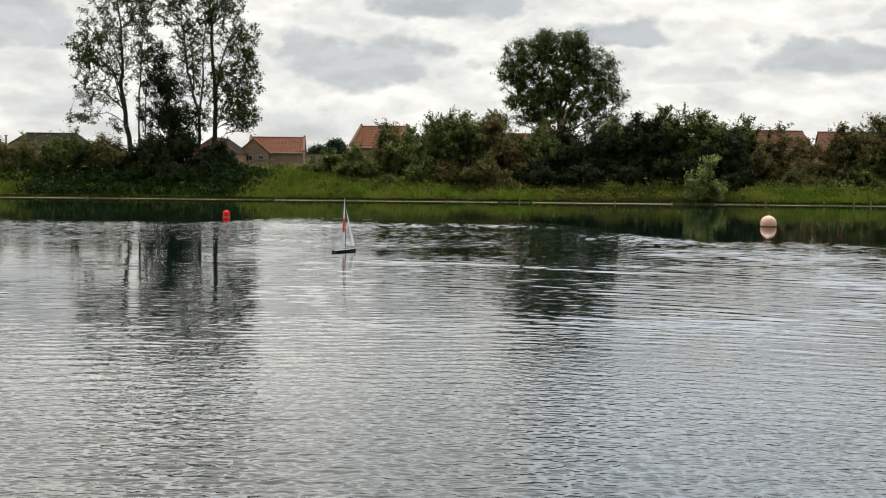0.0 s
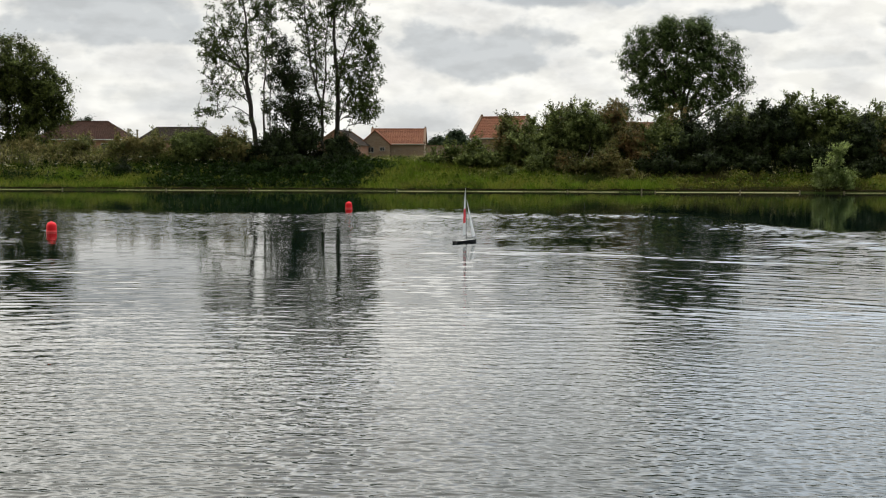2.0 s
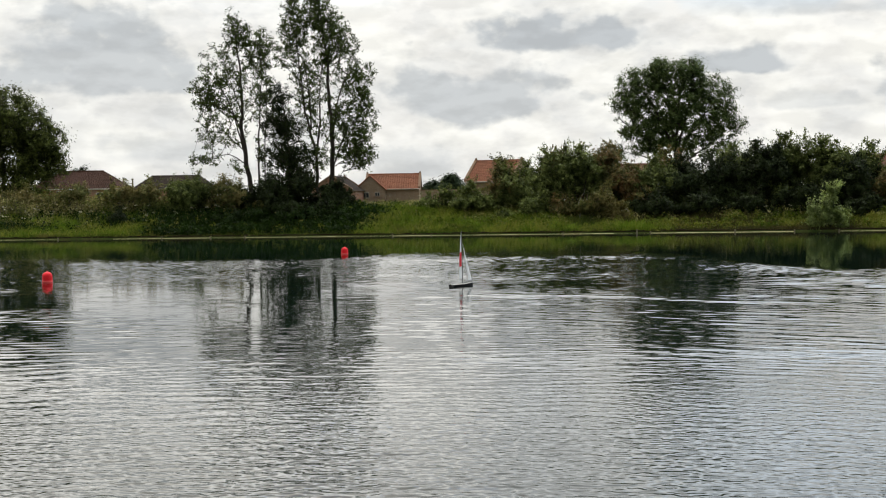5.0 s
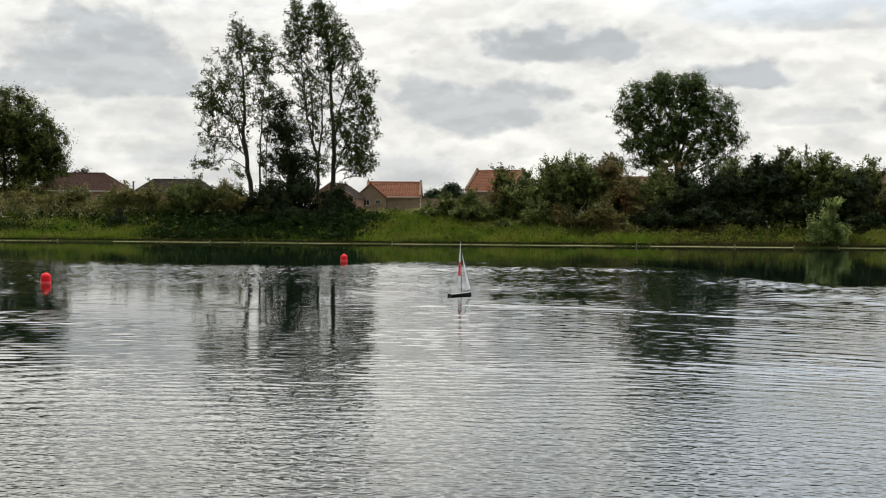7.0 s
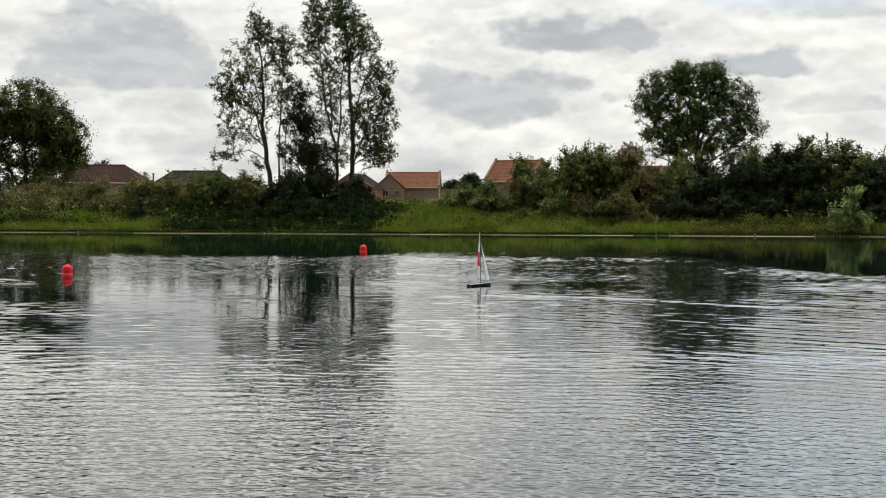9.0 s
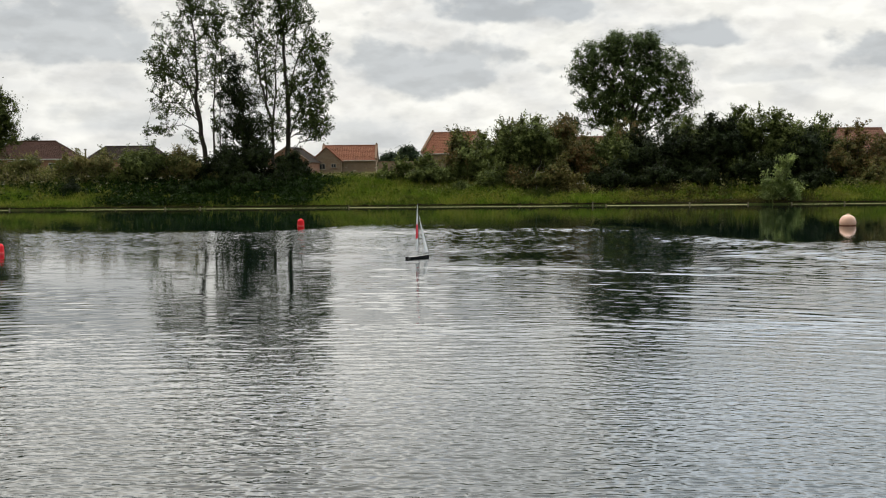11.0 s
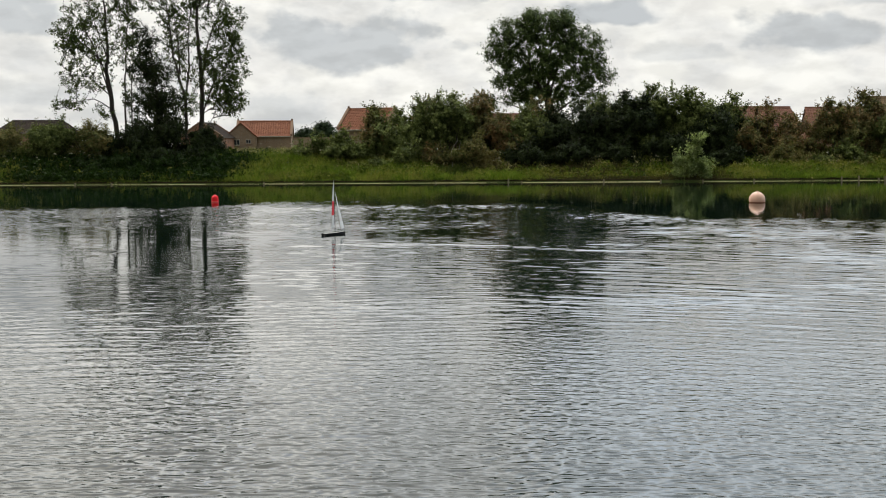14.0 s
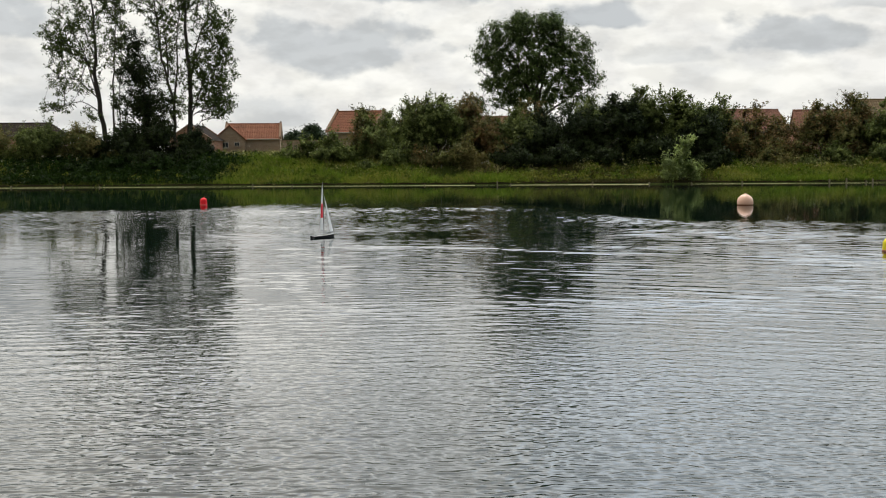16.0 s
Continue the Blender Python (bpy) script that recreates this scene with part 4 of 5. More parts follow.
# far trees behind the houses
for x, y, w, h, seed in ((-16.8, 192, 3.6, 4.6, 401), (-20.3, 195, 2.6, 3.6, 402), (-104.5, 262, 11.0, 9.9, 403), (-112.0, 262, 8.0, 9.8, 405)):
    rng = np.random.default_rng(seed)
    tree("tree", on_land(x, y), [([(0, 0, -0.1), (0.1, 0, h * 0.4), (0, 0, h * 0.8)], 0.2)],
         [(0, 0, h * 0.62, w * 0.42, w * 0.4, h * 0.33, 3), (-w * 0.25, 0, h * 0.45, w * 0.3, w * 0.3, h * 0.3, 2), (w * 0.25, 0, h * 0.45, w * 0.3, w * 0.3, h * 0.3, 2)],
         130, 90, 0.38, 0.5, BARK_DARK, LEAF_FAR, "dark rounded tree standing behind the houses", "tree", "far trees", seed, 0.45, 0.06, 1)


# ---------------------------------------------------------------- grass, weeds and flowers
def make_grass():
    rng = np.random.default_rng(5)
    n = 52000
    x = rng.uniform(-56, 48, n)
    s = rng.uniform(0, 1, n) ** 1.25 * 13.5 + 0.12
    s[:1500] = rng.uniform(0.3, 0.7, 1500)
    s = np.maximum(s, 0.3)
    zz = np.array([land(a, SHORE_FAR + b) for a, b in zip(x, s)]) + np.where(s < 0.5, 0.03, 0.0)
    tuft = np.array([noise.noise(Vector((a * 0.5, b * 0.7, 3.3))) for a, b in zip(x, s)])
    bare = tuft < rng.uniform(-0.75, -0.05, n)
    x[bare] += rng.normal(size=int(bare.sum())) * 1.5
    zz = np.array([land(a, SHORE_FAR + b) for a, b in zip(x, s)]) + np.where(s < 0.5, 0.03, 0.0)
    tall = (0.22 + 0.24 * np.clip(tuft + 0.4, 0, 1)) * np.clip(0.5 + s / 3, 0.6, 1.25)
    tri = []
    for _ in range(3):
        h = tall * rng.uniform(0.6, 1.35, n)
        a = rng.uniform(0, 2 * math.pi, n)
        w = rng.uniform(0.025, 0.05, n)
        bx, by = x + rng.normal(size=n) * 0.09, SHORE_FAR + s + rng.normal(size=n) * 0.09
        lean = h * 0.55
        d = rng.uniform(0, 2 * math.pi, n)
        p0 = np.stack([bx - np.cos(a) * w, by - np.sin(a) * w, zz - 0.03], 1)
        p1 = np.stack([bx + np.cos(a) * w, by + np.sin(a) * w, zz - 0.03], 1)
        p2 = np.stack([bx + np.cos(d) * lean, by + np.sin(d) * lean, zz + h], 1)
        tri.append(np.stack([p0, p1, p2], 1))
    me = faces_mesh("grass", np.concatenate(tri).reshape(-1, 3), GRASS, 3)
    tagged(new("grass", me), "long rough grass, green and straw coloured, on the bank", "grass", "", "stuff")


def make_weeds():
    rng = np.random.default_rng(6)
    v, f, cents = [], [], []
    for _ in range(2700):
        x = rng.uniform(-56, -8) if rng.random() < 0.72 else rng.uniform(-8, 48)
        s = rng.uniform(8.5, 14.0) if x < -8 else rng.uniform(3.5, 8.0)
        if x < -8 and rng.random() < 0.2:
            s = rng.uniform(4.0, 9.0)
        g = land(x, SHORE_FAR + s)
        tallness = 0.9 + 0.5 * noise.noise(Vector((x * 0.25, 2.0, 0.4)))
        h = max(0.3, rng.normal(1.25, 0.3) * tallness) * (1.0 if s > 8 else 0.55)
        if -18 < x < -8:
            h *= 0.45
        tip = np.array((x + rng.normal() * 0.1, SHORE_FAR + s + rng.normal() * 0.1, g + h))
        foot = np.array((x, SHORE_FAR + s, g - 0.05))
        tube(v, f, [foot, (foot + tip) / 2 + rng.normal(size=3) * 0.03, tip], 0.014, 0.007, 3)
        k = rng.integers(10, 22)
        cents.append(foot + (tip - foot) * rng.uniform(0.15, 1.0, (k, 1)) + rng.normal(size=(k, 3)) * (0.12, 0.12, 0.06))
    for _ in range(1700):
        x, s = rng.uniform(-54, -31), rng.uniform(7.5, 11.5)
        g = land(x, SHORE_FAR + s)
        h = max(0.5, rng.normal(1.45, 0.3)) * (0.9 + 0.35 * noise.noise(Vector((x * 0.4, 6.0, 0.4))))
        foot = np.array((x, SHORE_FAR + s, g - 0.05))
        tip = foot + (rng.normal() * 0.12, rng.normal() * 0.12, h)
        tube(v, f, [foot, (foot + tip) / 2 + rng.normal(size=3) * 0.03, tip], 0.014, 0.007, 3)
        k = rng.integers(14, 26)
        cents.append(foot + (tip - foot) * rng.uniform(0.15, 1.0, (k, 1)) + rng.normal(size=(k, 3)) * (0.14, 0.14, 0.06))
    quads = leaf_blades(np.concatenate(cents), 0.17, rng, 0.4)
    base = tagged(new("weeds", faces_mesh("weeds", quads, WEED, 3)), "tall straggling weeds and dock on the bank", "weeds", "", "stuff")
    part("stalks", mesh_of("stalks", v, f, BARK), base)


def make_flowers():
    rng = np.random.default_rng(7)
    out = []
    for _ in range(240):
        r = rng.random()
        if r < 0.8:
            x, s = rng.uniform(-54, -27), rng.uniform(5.0, 11.5)
        elif r < 0.88:
            x, s = rng.uniform(-27, -7), rng.uniform(7.0, 11.0)
        else:
            x, s = rng.uniform(-6, 42), rng.uniform(4.0, 8.0)
        c = np.array((x, SHORE_FAR + s, land(x, SHORE_FAR + s) + rng.uniform(0.5, 1.15)))
        k = rng.integers(4, 9)
        out.append(c + rng.normal(size=(k, 3)) * (0.1, 0.1, 0.025))
    cents = np.concatenate(out)
    q = leaf_blades(cents, 0.085, rng, 0.9, 0.0, np.tile((0.0, -0.5, 1.0), (len(cents), 1)), 1.5)
    tagged(new("wildflowers", faces_mesh("wildflowers", q, PETAL, 3)), "small white umbels of cow parsley among the weeds", "flowers", "", "stuff")


def make_undergrowth():
    """Low leafy clumps of dock, nettle and bramble over the slope."""
    rng = np.random.default_rng(17)
    out = []
    for _ in range(1500):
        x = rng.uniform(-56, 48)
        s = rng.uniform(0.8, 11.0) if x < -8 else rng.uniform(1.2, 6.5)
        if noise.noise(Vector((x * 0.3, s * 0.5, 8.0))) < rng.uniform(-0.5, 0.3) or (x < -12 and rng.random() < 0.6):
            continue
        g = land(x, SHORE_FAR + s)
        w, h = rng.uniform(0.35, 0.95), rng.uniform(0.3, 0.85)
        k = int(60 * w * 2 + 15)
        p = rng.normal(size=(k, 3)) * (w * 0.6, w * 0.5, 0)
        r = np.hypot(p[:, 0], p[:, 1]) / w
        p[:, 2] = h * np.clip(1.15 - r, 0.05, 1) * rng.uniform(0.35, 1.05, k)
        out.append(p + (x, SHORE_FAR + s, g))
    q = leaf_blades(np.concatenate(out), 0.24, rng, 0.6, 0.1)
    tagged(new("undergrowth", faces_mesh("undergrowth", q, LEAF_LOW, 3)), "low clumps of dock, nettle and bramble on the slope", "undergrowth", "", "stuff")


def make_lush_grass():
    """Mounds of tall bright grass where the bank gets the sun."""
    rng = np.random.default_rng(37)
    tri = []
    for _ in range(1750):
        r = rng.random()
        if r < 0.36:
            x, s = rng.uniform(-16.0, 0.0), rng.uniform(0.7, 8.5)
        elif r < 0.40:
            x, s = rng.uniform(0.0, 8.0), rng.uniform(0.5, 2.2)
        elif r < 0.66:
            x, s = rng.uniform(23.0, 46.0), rng.uniform(0.4, 4.8)
        else:
            x, s = rng.uniform(-56.0, -16.0), rng.uniform(0.6, 6.5)
            if -33.0 < x < -14.0 and rng.random() < 0.9:
                continue
        if noise.noise(Vector((x * 0.22, s * 0.45, 12.0))) < rng.uniform(-0.6, 0.25):
            continue
        w, n = rng.uniform(0.4, 0.95), 70
        bx, by = x + rng.normal(size=n) * w, SHORE_FAR + np.maximum(0.25, s + rng.normal(size=n) * w * 0.8)
        r = np.hypot(bx - x, by - SHORE_FAR - s) / w
        h = rng.uniform(0.3, 0.85) * np.clip(1.1 - 0.3 * r, 0.35, 1) * rng.uniform(0.7, 1.2, n)
        zz = np.array([land(a, b) for a, b in zip(bx, by)])
        a, d = rng.uniform(0, 2 * math.pi, n), rng.uniform(0, 2 * math.pi, n)
        wd = rng.uniform(0.02, 0.045, n)
        p0 = np.stack([bx - np.cos(a) * wd, by - np.sin(a) * wd, zz - 0.03], 1)
        p1 = np.stack([bx + np.cos(a) * wd, by + np.sin(a) * wd, zz - 0.03], 1)
        p2 = np.stack([bx + np.cos(d) * h * 0.7, by + np.sin(d) * h * 0.7, zz + h], 1)
        tri.append(np.stack([p0, p1, p2], 1))
    me = faces_mesh("tall_grass", np.concatenate(tri).reshape(-1, 3), GRASS_LUSH, 3)
    tagged(new("tall_grass", me), "mounds of tall yellow-green grass on the bank", "grass", "", "stuff")


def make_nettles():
    """Beds of nettle on the shaded end of the bank, with that shade put into their dark colour."""
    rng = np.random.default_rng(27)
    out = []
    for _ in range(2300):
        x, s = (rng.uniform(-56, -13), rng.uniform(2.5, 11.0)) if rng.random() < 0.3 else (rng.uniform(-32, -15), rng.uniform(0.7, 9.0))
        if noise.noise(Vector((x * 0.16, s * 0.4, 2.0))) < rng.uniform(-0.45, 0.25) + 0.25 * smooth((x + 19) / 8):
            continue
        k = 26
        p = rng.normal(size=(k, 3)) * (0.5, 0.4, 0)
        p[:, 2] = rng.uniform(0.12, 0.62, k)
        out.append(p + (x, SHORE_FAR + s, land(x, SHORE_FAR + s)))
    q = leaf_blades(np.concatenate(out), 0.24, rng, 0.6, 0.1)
    tagged(new("nettles", faces_mesh("nettles", q, LEAF_NETTLE_SHADE, 3)), "beds of nettle coloured dark for the shade on the bank", "nettles", "", "stuff")


make_grass()
make_lush_grass()
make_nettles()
make_undergrowth()
make_weeds()
make_flowers()


# ---------------------------------------------------------------- timber edging along the water
def make_edging():
    rng = np.random.default_rng(8)
    base = thing("edging", (0, SHORE_FAR, 0), "pale weathered timber boards edging the far shore", "edging", "", "structure")
    x = -58.0
    while x < 50.0:
        ln = rng.uniform(2.6, 4.4)
        if not (18.6 < x + ln / 2 < 21.2) and not (x < -14 and rng.random() < 0.14):
            part("board", block("board", (ln - 0.05, 0.03, 0.040 + rng.uniform(-0.010, 0.008)), (0, 0, 0), TIMBER, 0.012), base, "", pose(x + ln / 2, -0.06 + rng.uniform(-0.03, 0.03), 0.0 + rng.uniform(-0.012, 0.008), -42 + rng.uniform(-4, 4), 0, 0))
        if rng.random() < 0.45:
            h = rng.uniform(0.02, 0.10)
            part("post", block("post", (0.10, 0.10, h + 0.8), (x, -0.16, h / 2 - 0.4 + 0.1), POST, 0.015), base)
        x += ln
    for px, h in ((31.0, 0.5), (32.3, 0.55), (34.3, 0.5), (35.6, 0.6), (36.6, 0.5), (5.8, 0.45), (13.0, 0.3)):
        part("post", block("post", (0.10, 0.10, h * 0.6 + 0.8), (px, -0.2, h * 0.3 - 0.4 + 0.03), POST, 0.015), base)


def make_shadow_edge():
    """A low earth step behind the boards, its near-black colour painting the shadow line under the grass."""
    rng = np.random.default_rng(9)
    verts, faces = [], []
    xs = np.arange(-58, 50, 0.35)
    for x in xs:
        h = 0.21 + 0.08 * noise.noise(Vector((x * 0.6, 4.0, 0.0))) + rng.uniform(-0.03, 0.03)
        d = 0.10 + 0.06 * noise.noise(Vector((x * 0.8, 9.0, 0.0)))
        verts += [(x, SHORE_FAR + 0.0, -0.2), (x, SHORE_FAR + d, h * 0.75), (x, SHORE_FAR + d + 0.12, h), (x, SHORE_FAR + d + 0.3, h - 0.02), (x, SHORE_FAR + d + 0.6, 0.0)]
    n = len(xs)
    faces = [(i * 5 + k, (i + 1) * 5 + k, (i + 1) * 5 + k + 1, i * 5 + k + 1) for i in range(n - 1) for k in range(4)]
    tagged(new("earth_shadow_edge", mesh_of("earth_shadow_edge", verts, faces, EARTH_SHADOW)), "low earth step coloured near black as the shadow line along the shore", "bank edge", "", "structure")


make_edging()
make_shadow_edge()


# ---------------------------------------------------------------- houses
def slope_mesh(name, p00, p10, p01, p11, mat, pitch=0.32):
    """A roof plane of rolled tiles from eave (p00-p10) to ridge (p01-p11), with thickness at the eave."""
    p00, p10, p01, p11 = map(Vector, (p00, p10, p01, p11))
    nrm = (p10 - p00).cross(p01 - p00).normalized()
    if nrm.z < 0:
        nrm.negate()
    rows = max(2, round((p01 - p00).length / 0.34))
    cols = max(4, round(max((p10 - p00).length, (p11 - p01).length) / pitch)) * 2
    verts, faces = [], []
    for j in range(rows):
        for top in (0, 1):
            t = (j + top) / rows
            a, b = p00.lerp(p01, t), p10.lerp(p11, t)
            up = 0.03 if top == 0 else 0.0
            for i in range(cols + 1):
                verts.append(a.lerp(b, i / cols) + nrm * (up + (0.035 if i % 2 else 0.0)))
    w = cols + 1
    for j in range(2 * rows - 1):
        for i in range(cols):
            faces.append((j * w + i, j * w + i + 1, (j + 1) * w + i + 1, (j + 1) * w + i))
    return mesh_of(name, verts, faces, mat)


def window(parent, x, y, z, w, h, lights, trim):
    ob = part("window", block("window", (w, 0.06, h), (x, y - 0.005, z + h / 2), trim, 0.008), parent, "pale framed window")
    pw = (w - 0.06 * (lights + 1)) / lights
    for i in range(lights):
        part("pane", block("pane", (pw, 0.03, h - 0.14), (x - w / 2 + 0.06 + pw / 2 + i * (pw + 0.06), y - 0.035, z + h / 2), PANE, 0.0), ob)
    part("sill", block("sill", (w + 0.16, 0.14, 0.06), (x, y - 0.06, z - 0.04), COPING, 0.008), ob)


def house(at, turn, length, depth, eave, ridge, roof, wall, label, hip=0.0, wing=None, windows=(), coping=False, chimneys=(), skylight=None, fascia=True, over=0.3, trim=None):
    """A house with its ridge along its own x axis and its front towards -y. hip: how far the ridge ends lie in from the gables."""
    base = thing("house", at, label, "house", "houses beyond the bank", "", turn)
    L, D = length / 2, depth / 2
    trim = trim or FASCIA
    # walls with gables
    if hip:
        verts = [(-L, -D, -0.5), (L, -D, -0.5), (L, D, -0.5), (-L, D, -0.5), (-L, -D, eave), (L, -D, eave), (L, D, eave), (-L, D, eave)]
        faces = [(0, 1, 5, 4), (1, 2, 6, 5), (2, 3, 7, 6), (3, 0, 4, 7)]
    else:
        verts = [(-L, -D, -0.5), (L, -D, -0.5), (L, D, -0.5), (-L, D, -0.5), (-L, -D, eave), (L, -D, eave), (L, D, eave), (-L, D, eave), (-L, 0, ridge - 0.05), (L, 0, ridge - 0.05)]
        faces = [(0, 1, 5, 4), (1, 2, 6, 9, 5), (2, 3, 7, 6), (3, 0, 4, 8, 7)]
    part("wall", mesh_of("wall", verts, faces, wall), base)
    k = (ridge - eave) / D
    e = eave - over * k
    g = L + (0.0 if coping else 0.18) if not hip else L + over
    r = L - hip if hip else g
    Do = D + over
    part("roof", slope_mesh("roof", (-g, -Do, e), (g, -Do, e), (-r, 0, ridge), (r, 0, ridge), roof), base)
    part("roof", slope_mesh("roof", (-g, Do, e), (g, Do, e), (-r, 0, ridge), (r, 0, ridge), roof), base)
    if hip:
        for sx in (-1, 1):
            part("roof", slope_mesh("roof", (sx * g, -Do, e), (sx * g, Do, e), (sx * r, -0.05, ridge), (sx * r, 0.05, ridge), roof), base)
    v, f = [], []
    tube(v, f, [(-r, 0, ridge + 0.02), (0, 0, ridge + 0.02), (r, 0, ridge + 0.02)], 0.11, 0.11, 8)
    part("ridge_tiles", mesh_of("ridge_tiles", v, f, roof, True), base)
    if fascia:
        part("gutter", block("gutter", (2 * g, 0.10, 0.12), (0, -Do - 0.04, e - 0.04), trim, 0.02), base)
    if coping:
        for sx in (-1, 1):
            v, f = [], []
            for sy in (-1, 1):
                b0 = len(v)
                for (yy, zz) in ((sy * (D + 0.15), eave - 0.15 * k), (0, ridge)):
                    for dx in (-0.16, 0.16):
                        for dz in (-0.1, 0.22):
                            v.append((sx * L + dx, yy, zz + dz))
                f += [(b0, b0 + 1, b0 + 5, b0 + 4), (b0 + 2, b0 + 3, b0 + 7, b0 + 6), (b0 + 1, b0 + 3, b0 + 7, b0 + 5), (b0, b0 + 2, b0 + 6, b0 + 4), (b0, b0 + 1, b0 + 3, b0 + 2)]
            part("coping", mesh_of("coping", v, f, COPING), base)
            part("finial", block("finial", (0.22, 0.22, 0.2), (sx * L, 0, ridge + 0.28), COPING, 0.05), base)
    if wing:
        wx, ww, wd, we, wr = wing       # centre, width, how far it stands out, eave, ridge
        y0 = -D - wd
        verts = [(wx - ww / 2, y0, -0.5), (wx + ww / 2, y0, -0.5), (wx + ww / 2, -D + 1.0, -0.5), (wx - ww / 2, -D + 1.0, -0.5), (wx - ww / 2, y0, we), (wx + ww / 2, y0, we), (wx + ww / 2, -D + 1.0, we), (wx - ww / 2, -D + 1.0, we), (wx, y0, wr - 0.04), (wx, 0, wr - 0.04)]
        part("wing_wall", mesh_of("wing_wall", verts, [(0, 1, 5, 8, 4), (1, 2, 6, 5), (3, 0, 4, 7)], wall), base)
        kk = (wr - we) / (ww / 2)
        for sx in (-1, 1):
            ex = wx + sx * (ww / 2 + 0.25)
            part("wing_roof", slope_mesh("wing_roof", (ex, y0 - 0.12, we - 0.25 * kk), (ex, 0, we - 0.25 * kk), (wx, y0 - 0.12, wr), (wx, 0, wr), roof), base)
        v, f = [], []
        tube(v, f, [(wx - ww / 2 - 0.2, y0 - 0.14, we - 0.2 * kk), (wx, y0 - 0.14, wr + 0.02), (wx + ww / 2 + 0.2, y0 - 0.14, we - 0.2 * kk)], 0.09, 0.09, 6)
        part("verge", mesh_of("verge", v, f, roof), base)
    for (x, z, w, h, n, out) in windows:
        window(base, x, -D - out, z, w, h, n, trim)
    for (x, y, top) in chimneys:
        ob = part("chimney", block("chimney", (0.7, 0.55, top - eave), (x, y, (top + eave) / 2), wall, 0.03), base)
        v, f = [], []
        for dx in (-0.16, 0.16):
            tube(v, f, [(x + dx, y, top), (x + dx, y, top + 0.35)], 0.11, 0.09, 8)
        part("chimney_pot", mesh_of("chimney_pot", v, f, TILE_RED), ob)
    if skylight:
        x, t, w, h = skylight
        y, z = -Do + t * Do, e + t * (ridge - e)
        me = block("skylight", (w, 0.08, h), (0, 0, 0), FASCIA, 0.01)
        me.materials[0] = FASCIA
        tilt = math.degrees(math.atan2(ridge - e, Do))
        ob = part("skylight", me, base, "pale framed roof window", pose(x, y - 0.06, z + 0.06, tilt - 90, 0, 0))
        part("pane", block("pane", (w - 0.16, 0.03, h - 0.16), (0, -0.045, 0), PANE, 0.0), ob)
    return base


G = 2.4
house((-23.3, 172.0, G), 4, 7.5, 6.4, 2.3, 4.25, TILE_RED, STONE, "stone bungalow with red pantile roof and a front gable", coping=True,
      wing=(-3.0, 4.1, 1.6, 2.15, 3.95), windows=((-3.8, 0.85, 1.3, 0.85, 3, 1.6), (-2.0, 1.1, 0.7, 0.6, 2, 1.6)))
house((-7.3, 150.5, G), -20, 6.1, 6.6, 2.8, 5.2, TILE_RED, STONE, "stone house with an orange-red pantile roof and stone gable copings", coping=True, skylight=(0.9, 0.42, 0.7, 0.9))
house((8.4, 152, G), 5, 5.2, 6.0, 2.6, 4.5, TILE_DULL, BRICK, "brick house with a red roof, mostly hidden by the hedge")
house((43.4, 163, G), 12, 9.5, 7.0, 2.8, 5.6, TILE_DULL, BRICK, "brick house with a dull red tiled roof behind the hedge")
house((54.5, 163, G), -8, 8.6, 7.0, 2.8, 5.5, TILE_DULL, BRICK, "brick house with a dull red tiled roof behind the hedge")
house((63.6, 164, G), 2, 9.6, 7.0, 3.6, 6.9, TILE_MOSS, BRICK, "taller house with a mossy brown roof")
house((-51.6, 161, G), 3, 9.8, 6.6, 2.55, 4.2, TILE_BROWN, BRICK, "long low bungalow with a dark brown hipped roof", hip=1.6, fascia=False)
house((-29.7, 163, G), 88, 8.6, 5.4, 2.0, 3.8, TILE_GREY, BRICK, "small house with its gable end showing between the alder stems", coping=True, fascia=False)
house((-69.4, 173, G), 6, 12.6, 8.0, 2.95, 5.4, TILE_MAROON, BRICK, "wide bungalow with a maroon hipped roof and pale gutter", hip=3.2, trim=WHITE_PAINT,
      windows=((-1.0, 1.0, 3.4, 1.5, 3, 0.0), (3.6, 1.2, 1.2, 1.0, 2, 0.0)))


def make_garden_wall():
    base = thing("garden_wall", (-15.6, 166, G), "low buff stone garden wall between the houses", "wall", "", "")
    part("wall", block("wall", (6.4, 0.3, 2.1), (0, 0, 0.75), STONE, 0.03), base)
    part("coping", block("coping", (6.6, 0.42, 0.1), (0, 0, 1.86), COPING, 0.02), base)


make_garden_wall()
for x, h in ((-54.4, 3.75), (-55.6, 3.9)):
    pole = thing("telegraph_pole", on_land(x, 152, 0.1), "thin dark wooden pole among the gardens", "pole", "garden poles")
    v_, f_ = [], []
    tube(v_, f_, [(0, 0, -0.2), (0, 0, 2.0), (0, 0, h)], 0.13, 0.10, 8)
    part("post", mesh_of("post", v_, f_, POST, True), pole)
    part("cap", block("cap", (0.3, 0.3, 0.12), (0, 0, h + 0.03), POST, 0.03), pole)


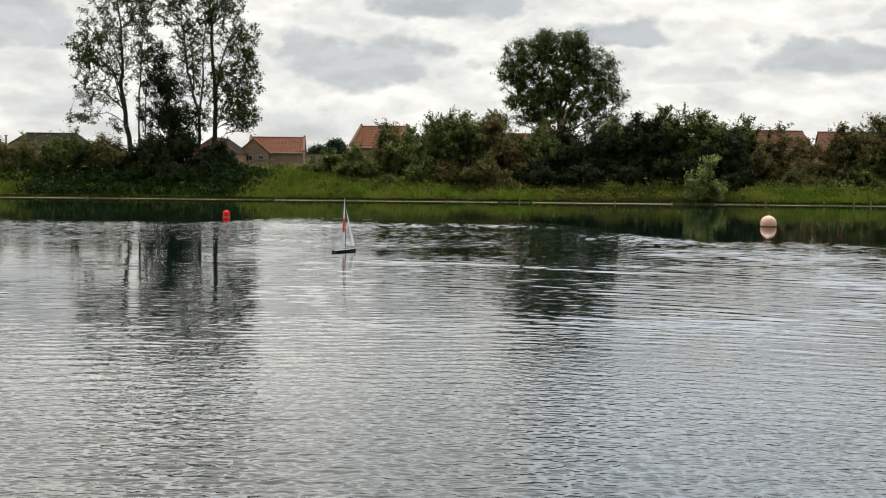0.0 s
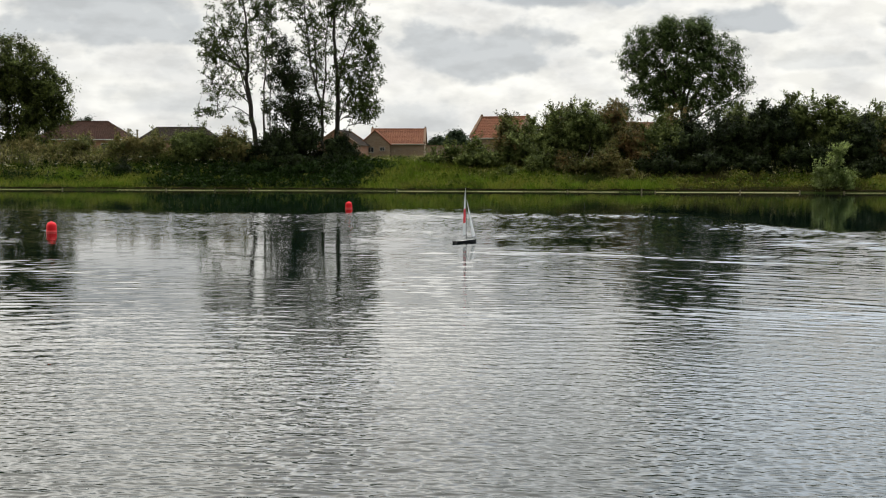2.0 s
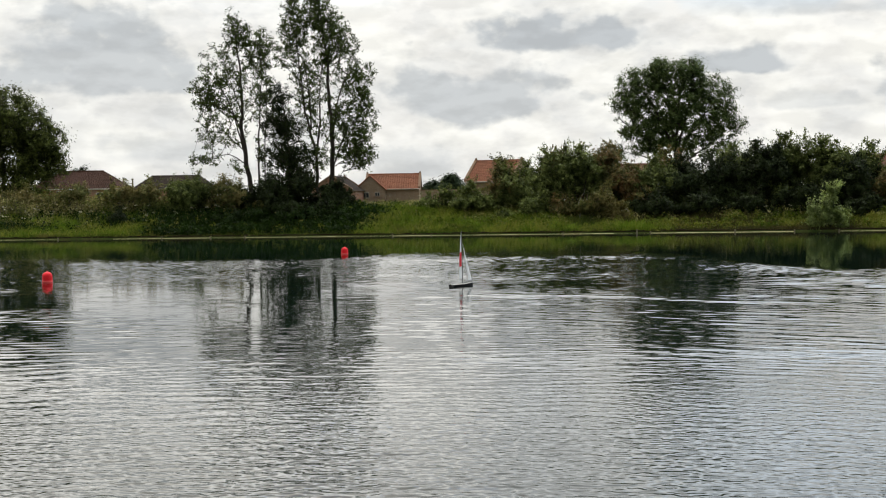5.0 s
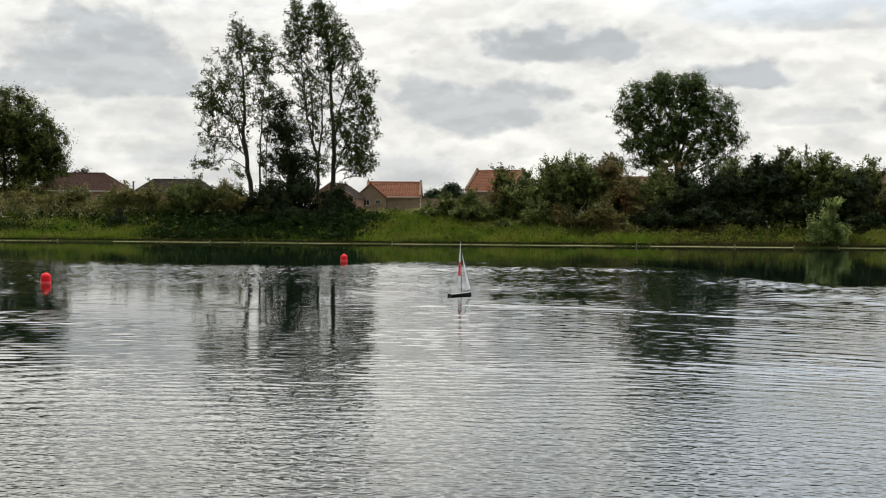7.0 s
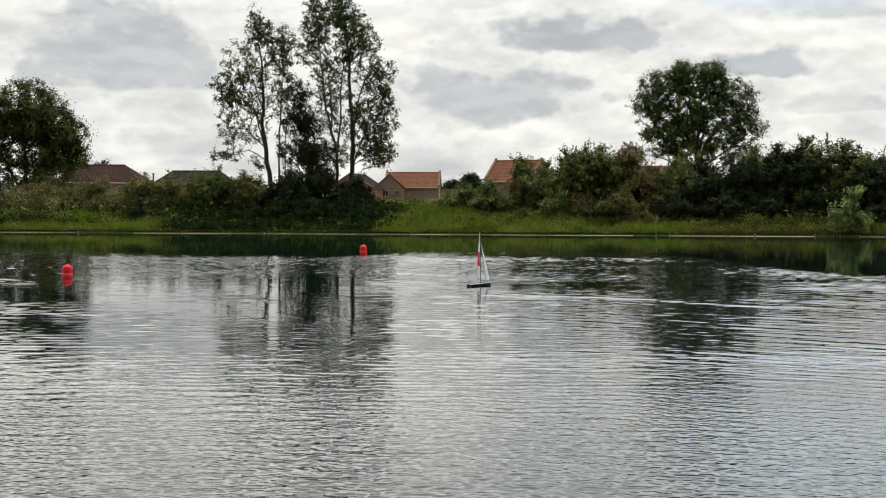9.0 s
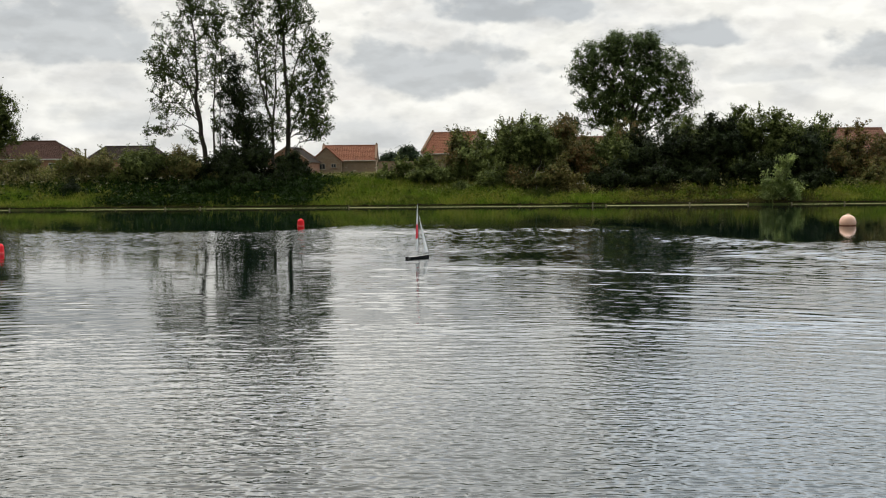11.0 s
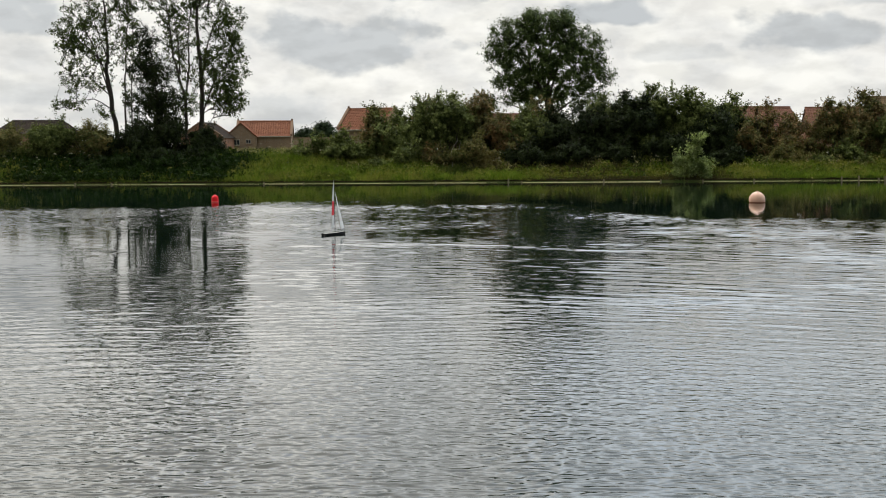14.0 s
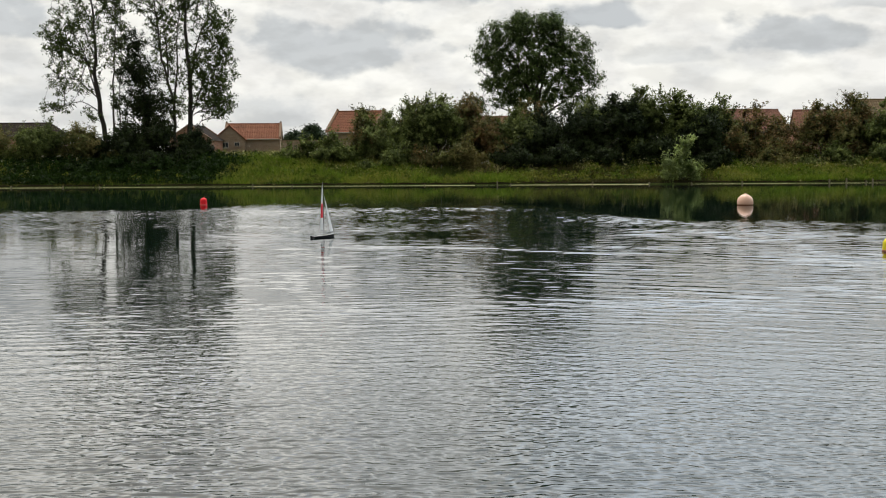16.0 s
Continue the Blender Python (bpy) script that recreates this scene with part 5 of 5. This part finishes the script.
# ---------------------------------------------------------------- on the water
def can_buoy(at, turn, label, group, skin, band):
    base = thing("buoy", at, label, "buoy", group, "", turn)
    r, body = 0.168, []
    for i in range(9):
        a = math.pi / 2 * i / 8
        body.append((max(0.012, r * math.sin(a)), -0.20 - 0.12 * math.cos(a)))
    body += [(r * 1.01, -0.05), (r, 0.10), (r * 0.99, 0.19)]
    for i in range(1, 11):
        a = math.pi / 2 * i / 10
        body.append((max(0.012, r * 0.99 * math.cos(a)), 0.19 + 0.15 * math.sin(a)))
    part("body", lathe("body", body, skin, 28), base)
    part("band", lathe("band", [(r + 0.002, -0.02), (r + 0.008, 0.0), (r + 0.008, 0.035), (r + 0.002, 0.05)], band, 28), base, "paler worn band at the waterline")
    v, f = [], []
    tube(v, f, [(0.035 * math.cos(t), 0, 0.335 + 0.025 * math.sin(t)) for t in np.linspace(0, math.pi, 9)], 0.010, 0.010, 6)
    part("lifting_eye", mesh_of("lifting_eye", v, f, band, True), base)
    return base


def ball_buoy(at):
    base = thing("buoy", at, "sun-bleached pale orange ball buoy floating on the lake", "buoy")
    r, c = 0.365, 0.13
    prof = []
    for i in range(25):
        a = math.pi * i / 24
        prof.append((max(0.015, r * math.sin(a)), c - r * math.cos(a)))
    part("ball", lathe("ball", prof, BUOY_PALE, 40), base)
    part("waterline_stain", lathe("stain", [(r * 0.93, -0.004), (r * 0.935 + 0.004, 0.0), (r * 0.962 + 0.004, 0.03), (r * 0.97, 0.04)], BUOY_DIRT, 40), base, "dark algae ring at the waterline")
    part("neck", lathe("neck", [(0.07, c + r - 0.02), (0.06, c + r + 0.02), (0.05, c + r + 0.03)], BUOY_PALE, 20), base)
    return base


for x, y, turn in ((-10.55, 59.4, 10), (-17.0, 39.1, 70)):
    can_buoy((x, y, 0), turn, "bright red round-topped marker buoy floating on the lake", "red marker buoys", BUOY_RED, BUOY_BAND)
can_buoy((11.40, 29.3, 0), 30, "yellow round-topped marker buoy floating on the lake", "", BUOY_YELLOW, BUOY_DIRT)
ball_buoy((14.85, 55.4, 0))


def sail_mesh(name, foot0, foot1, head, belly, mat, t0=0.0, t1=1.0, lift=0.0, roach=0.0):
    """A thin curved sail between luff (foot0 to head) and leech (foot1 to head); t0, t1 cut a panel out of its height."""
    foot0, foot1, head = map(Vector, (foot0, foot1, head))
    n, m = 14, 7
    verts, faces = [], []
    for side in (-1, 1):
        for j in range(n + 1):
            t = t0 + (t1 - t0) * j / n
            a, b = foot0.lerp(head, t), foot1.lerp(head, t)
            b = b + (b - a).normalized() * roach * math.sin(math.pi * t) if (b - a).length > 1e-6 else b
            w = (b - a).length
            for i in range(m + 1):
                u = i / m
                p = a.lerp(b, u)
                p.y += belly * w * math.sin(math.pi * u) + side * (0.0015 + lift)
                verts.append(p)
    w = m + 1
    half = (n + 1) * w
    for s in (0, 1):
        for j in range(n):
            for i in range(m):
                q = (s * half + j * w + i, s * half + j * w + i + 1, s * half + (j + 1) * w + i + 1, s * half + (j + 1) * w + i)
                faces.append(q if s else q[::-1])
    return mesh_of(name, verts, faces, mat, True)


def model_yacht(at, turn):
    """A metre-long model racing yacht; its bow points along its own +x."""
    base = thing("model_yacht", at, "small radio-controlled sailing yacht with white sails and red panel", "model boat", "", "", turn)
    n = 16
    verts, faces = [], []
    ring = 9
    for i in range(n + 1):
        t = i / n
        x = -0.5 + t
        b = 0.115 * max(0.03, math.sin(math.pi * min(1, 0.22 + 0.78 * t)) ** 0.75 if t < 1 else 0.03)
        dpt = 0.075 * math.sin(math.pi * min(0.97, 0.12 + 0.85 * t)) + 0.006
        free = 0.055 + 0.02 * t
        for k in range(ring):
            a = math.pi * k / (ring - 1)
            y, z = b * math.cos(a), -dpt * math.sin(a) ** 0.8
            if k in (0, ring - 1):
                z = free
            elif k in (1, ring - 2):
                y, z = b * math.copysign(1.0, y) * 0.99, 0.02
            verts.append((x, y, z))
    for i in range(n):
        for k in range(ring - 1):
            faces.append((i * ring + k, i * ring + k + 1, (i + 1) * ring + k + 1, (i + 1) * ring + k))
    faces.append(tuple(range(ring)))
    part("hull", mesh_of("hull", verts, faces, HULL, True), base)
    dv, df = [], []
    for i in range(n + 1):
        p, q = verts[i * ring], verts[i * ring + ring - 1]
        dv += [(p[0], p[1] * 0.97, p[2] - 0.004), (0.0 + p[0], 0, p[2] + 0.006), (q[0], q[1] * 0.97, q[2] - 0.004)]
    for i in range(n):
        for k in range(2):
            df.append((i * 3 + k, i * 3 + k + 1, i * 3 + k + 4, i * 3 + k + 3))
    part("deck", mesh_of("deck", dv, df, DECK), base, "grey deck")
    for nm, line, r0, r1 in (("mast", [(0.03, 0, 0.05), (0.02, 0, 0.8), (0.0, 0, 1.62)], 0.011, 0.007),
                             ("main_boom", [(0.02, 0, 0.20), (-0.14, -0.07, 0.19), (-0.30, -0.135, 0.19)], 0.008, 0.006),
                             ("jib_boom", [(0.46, 0, 0.15), (0.3, -0.06, 0.145), (0.15, -0.12, 0.14)], 0.007, 0.006),
                             ("backstay", [(-0.49, 0, 0.09), (-0.25, 0, 0.85), (0.0, 0, 1.61)], 0.0025, 0.0025),
                             ("forestay", [(0.47, 0, 0.10), (0.24, 0, 0.70), (0.02, 0, 1.32)], 0.0025, 0.0025)):
        v, f = [], []
        tube(v, f, line, r0, r1, 6)
        part(nm, mesh_of(nm, v, f, SPAR, True), base)
    main = part("mainsail", sail_mesh("mainsail", (0.0, 0, 0.23), (-0.29, -0.13, 0.22), (-0.015, 0, 1.60), -0.10, SAIL, roach=0.05), base, "white mainsail")
    part("sail_panel", sail_mesh("sail_panel", (-0.002, 0, 0.23), (-0.288, -0.13, 0.22), (-0.017, 0, 1.60), -0.10, SAIL_RED, 0.26, 0.56, 0.003, 0.05), main, "red panel on the sail")
    part("jib", sail_mesh("jib", (0.45, 0, 0.17), (0.16, -0.12, 0.16), (0.04, 0, 1.26), -0.09, SAIL), base, "white jib")
    part("fin_keel", block("fin_keel", (0.09, 0.012, 0.30), (0.0, 0, -0.20), SPAR, 0.004), base)
    part("rudder", block("rudder", (0.05, 0.008, 0.16), (-0.44, 0, -0.08), SPAR, 0.003), base)
    return base


model_yacht((-2.85, 35.6, 0.01), 55)
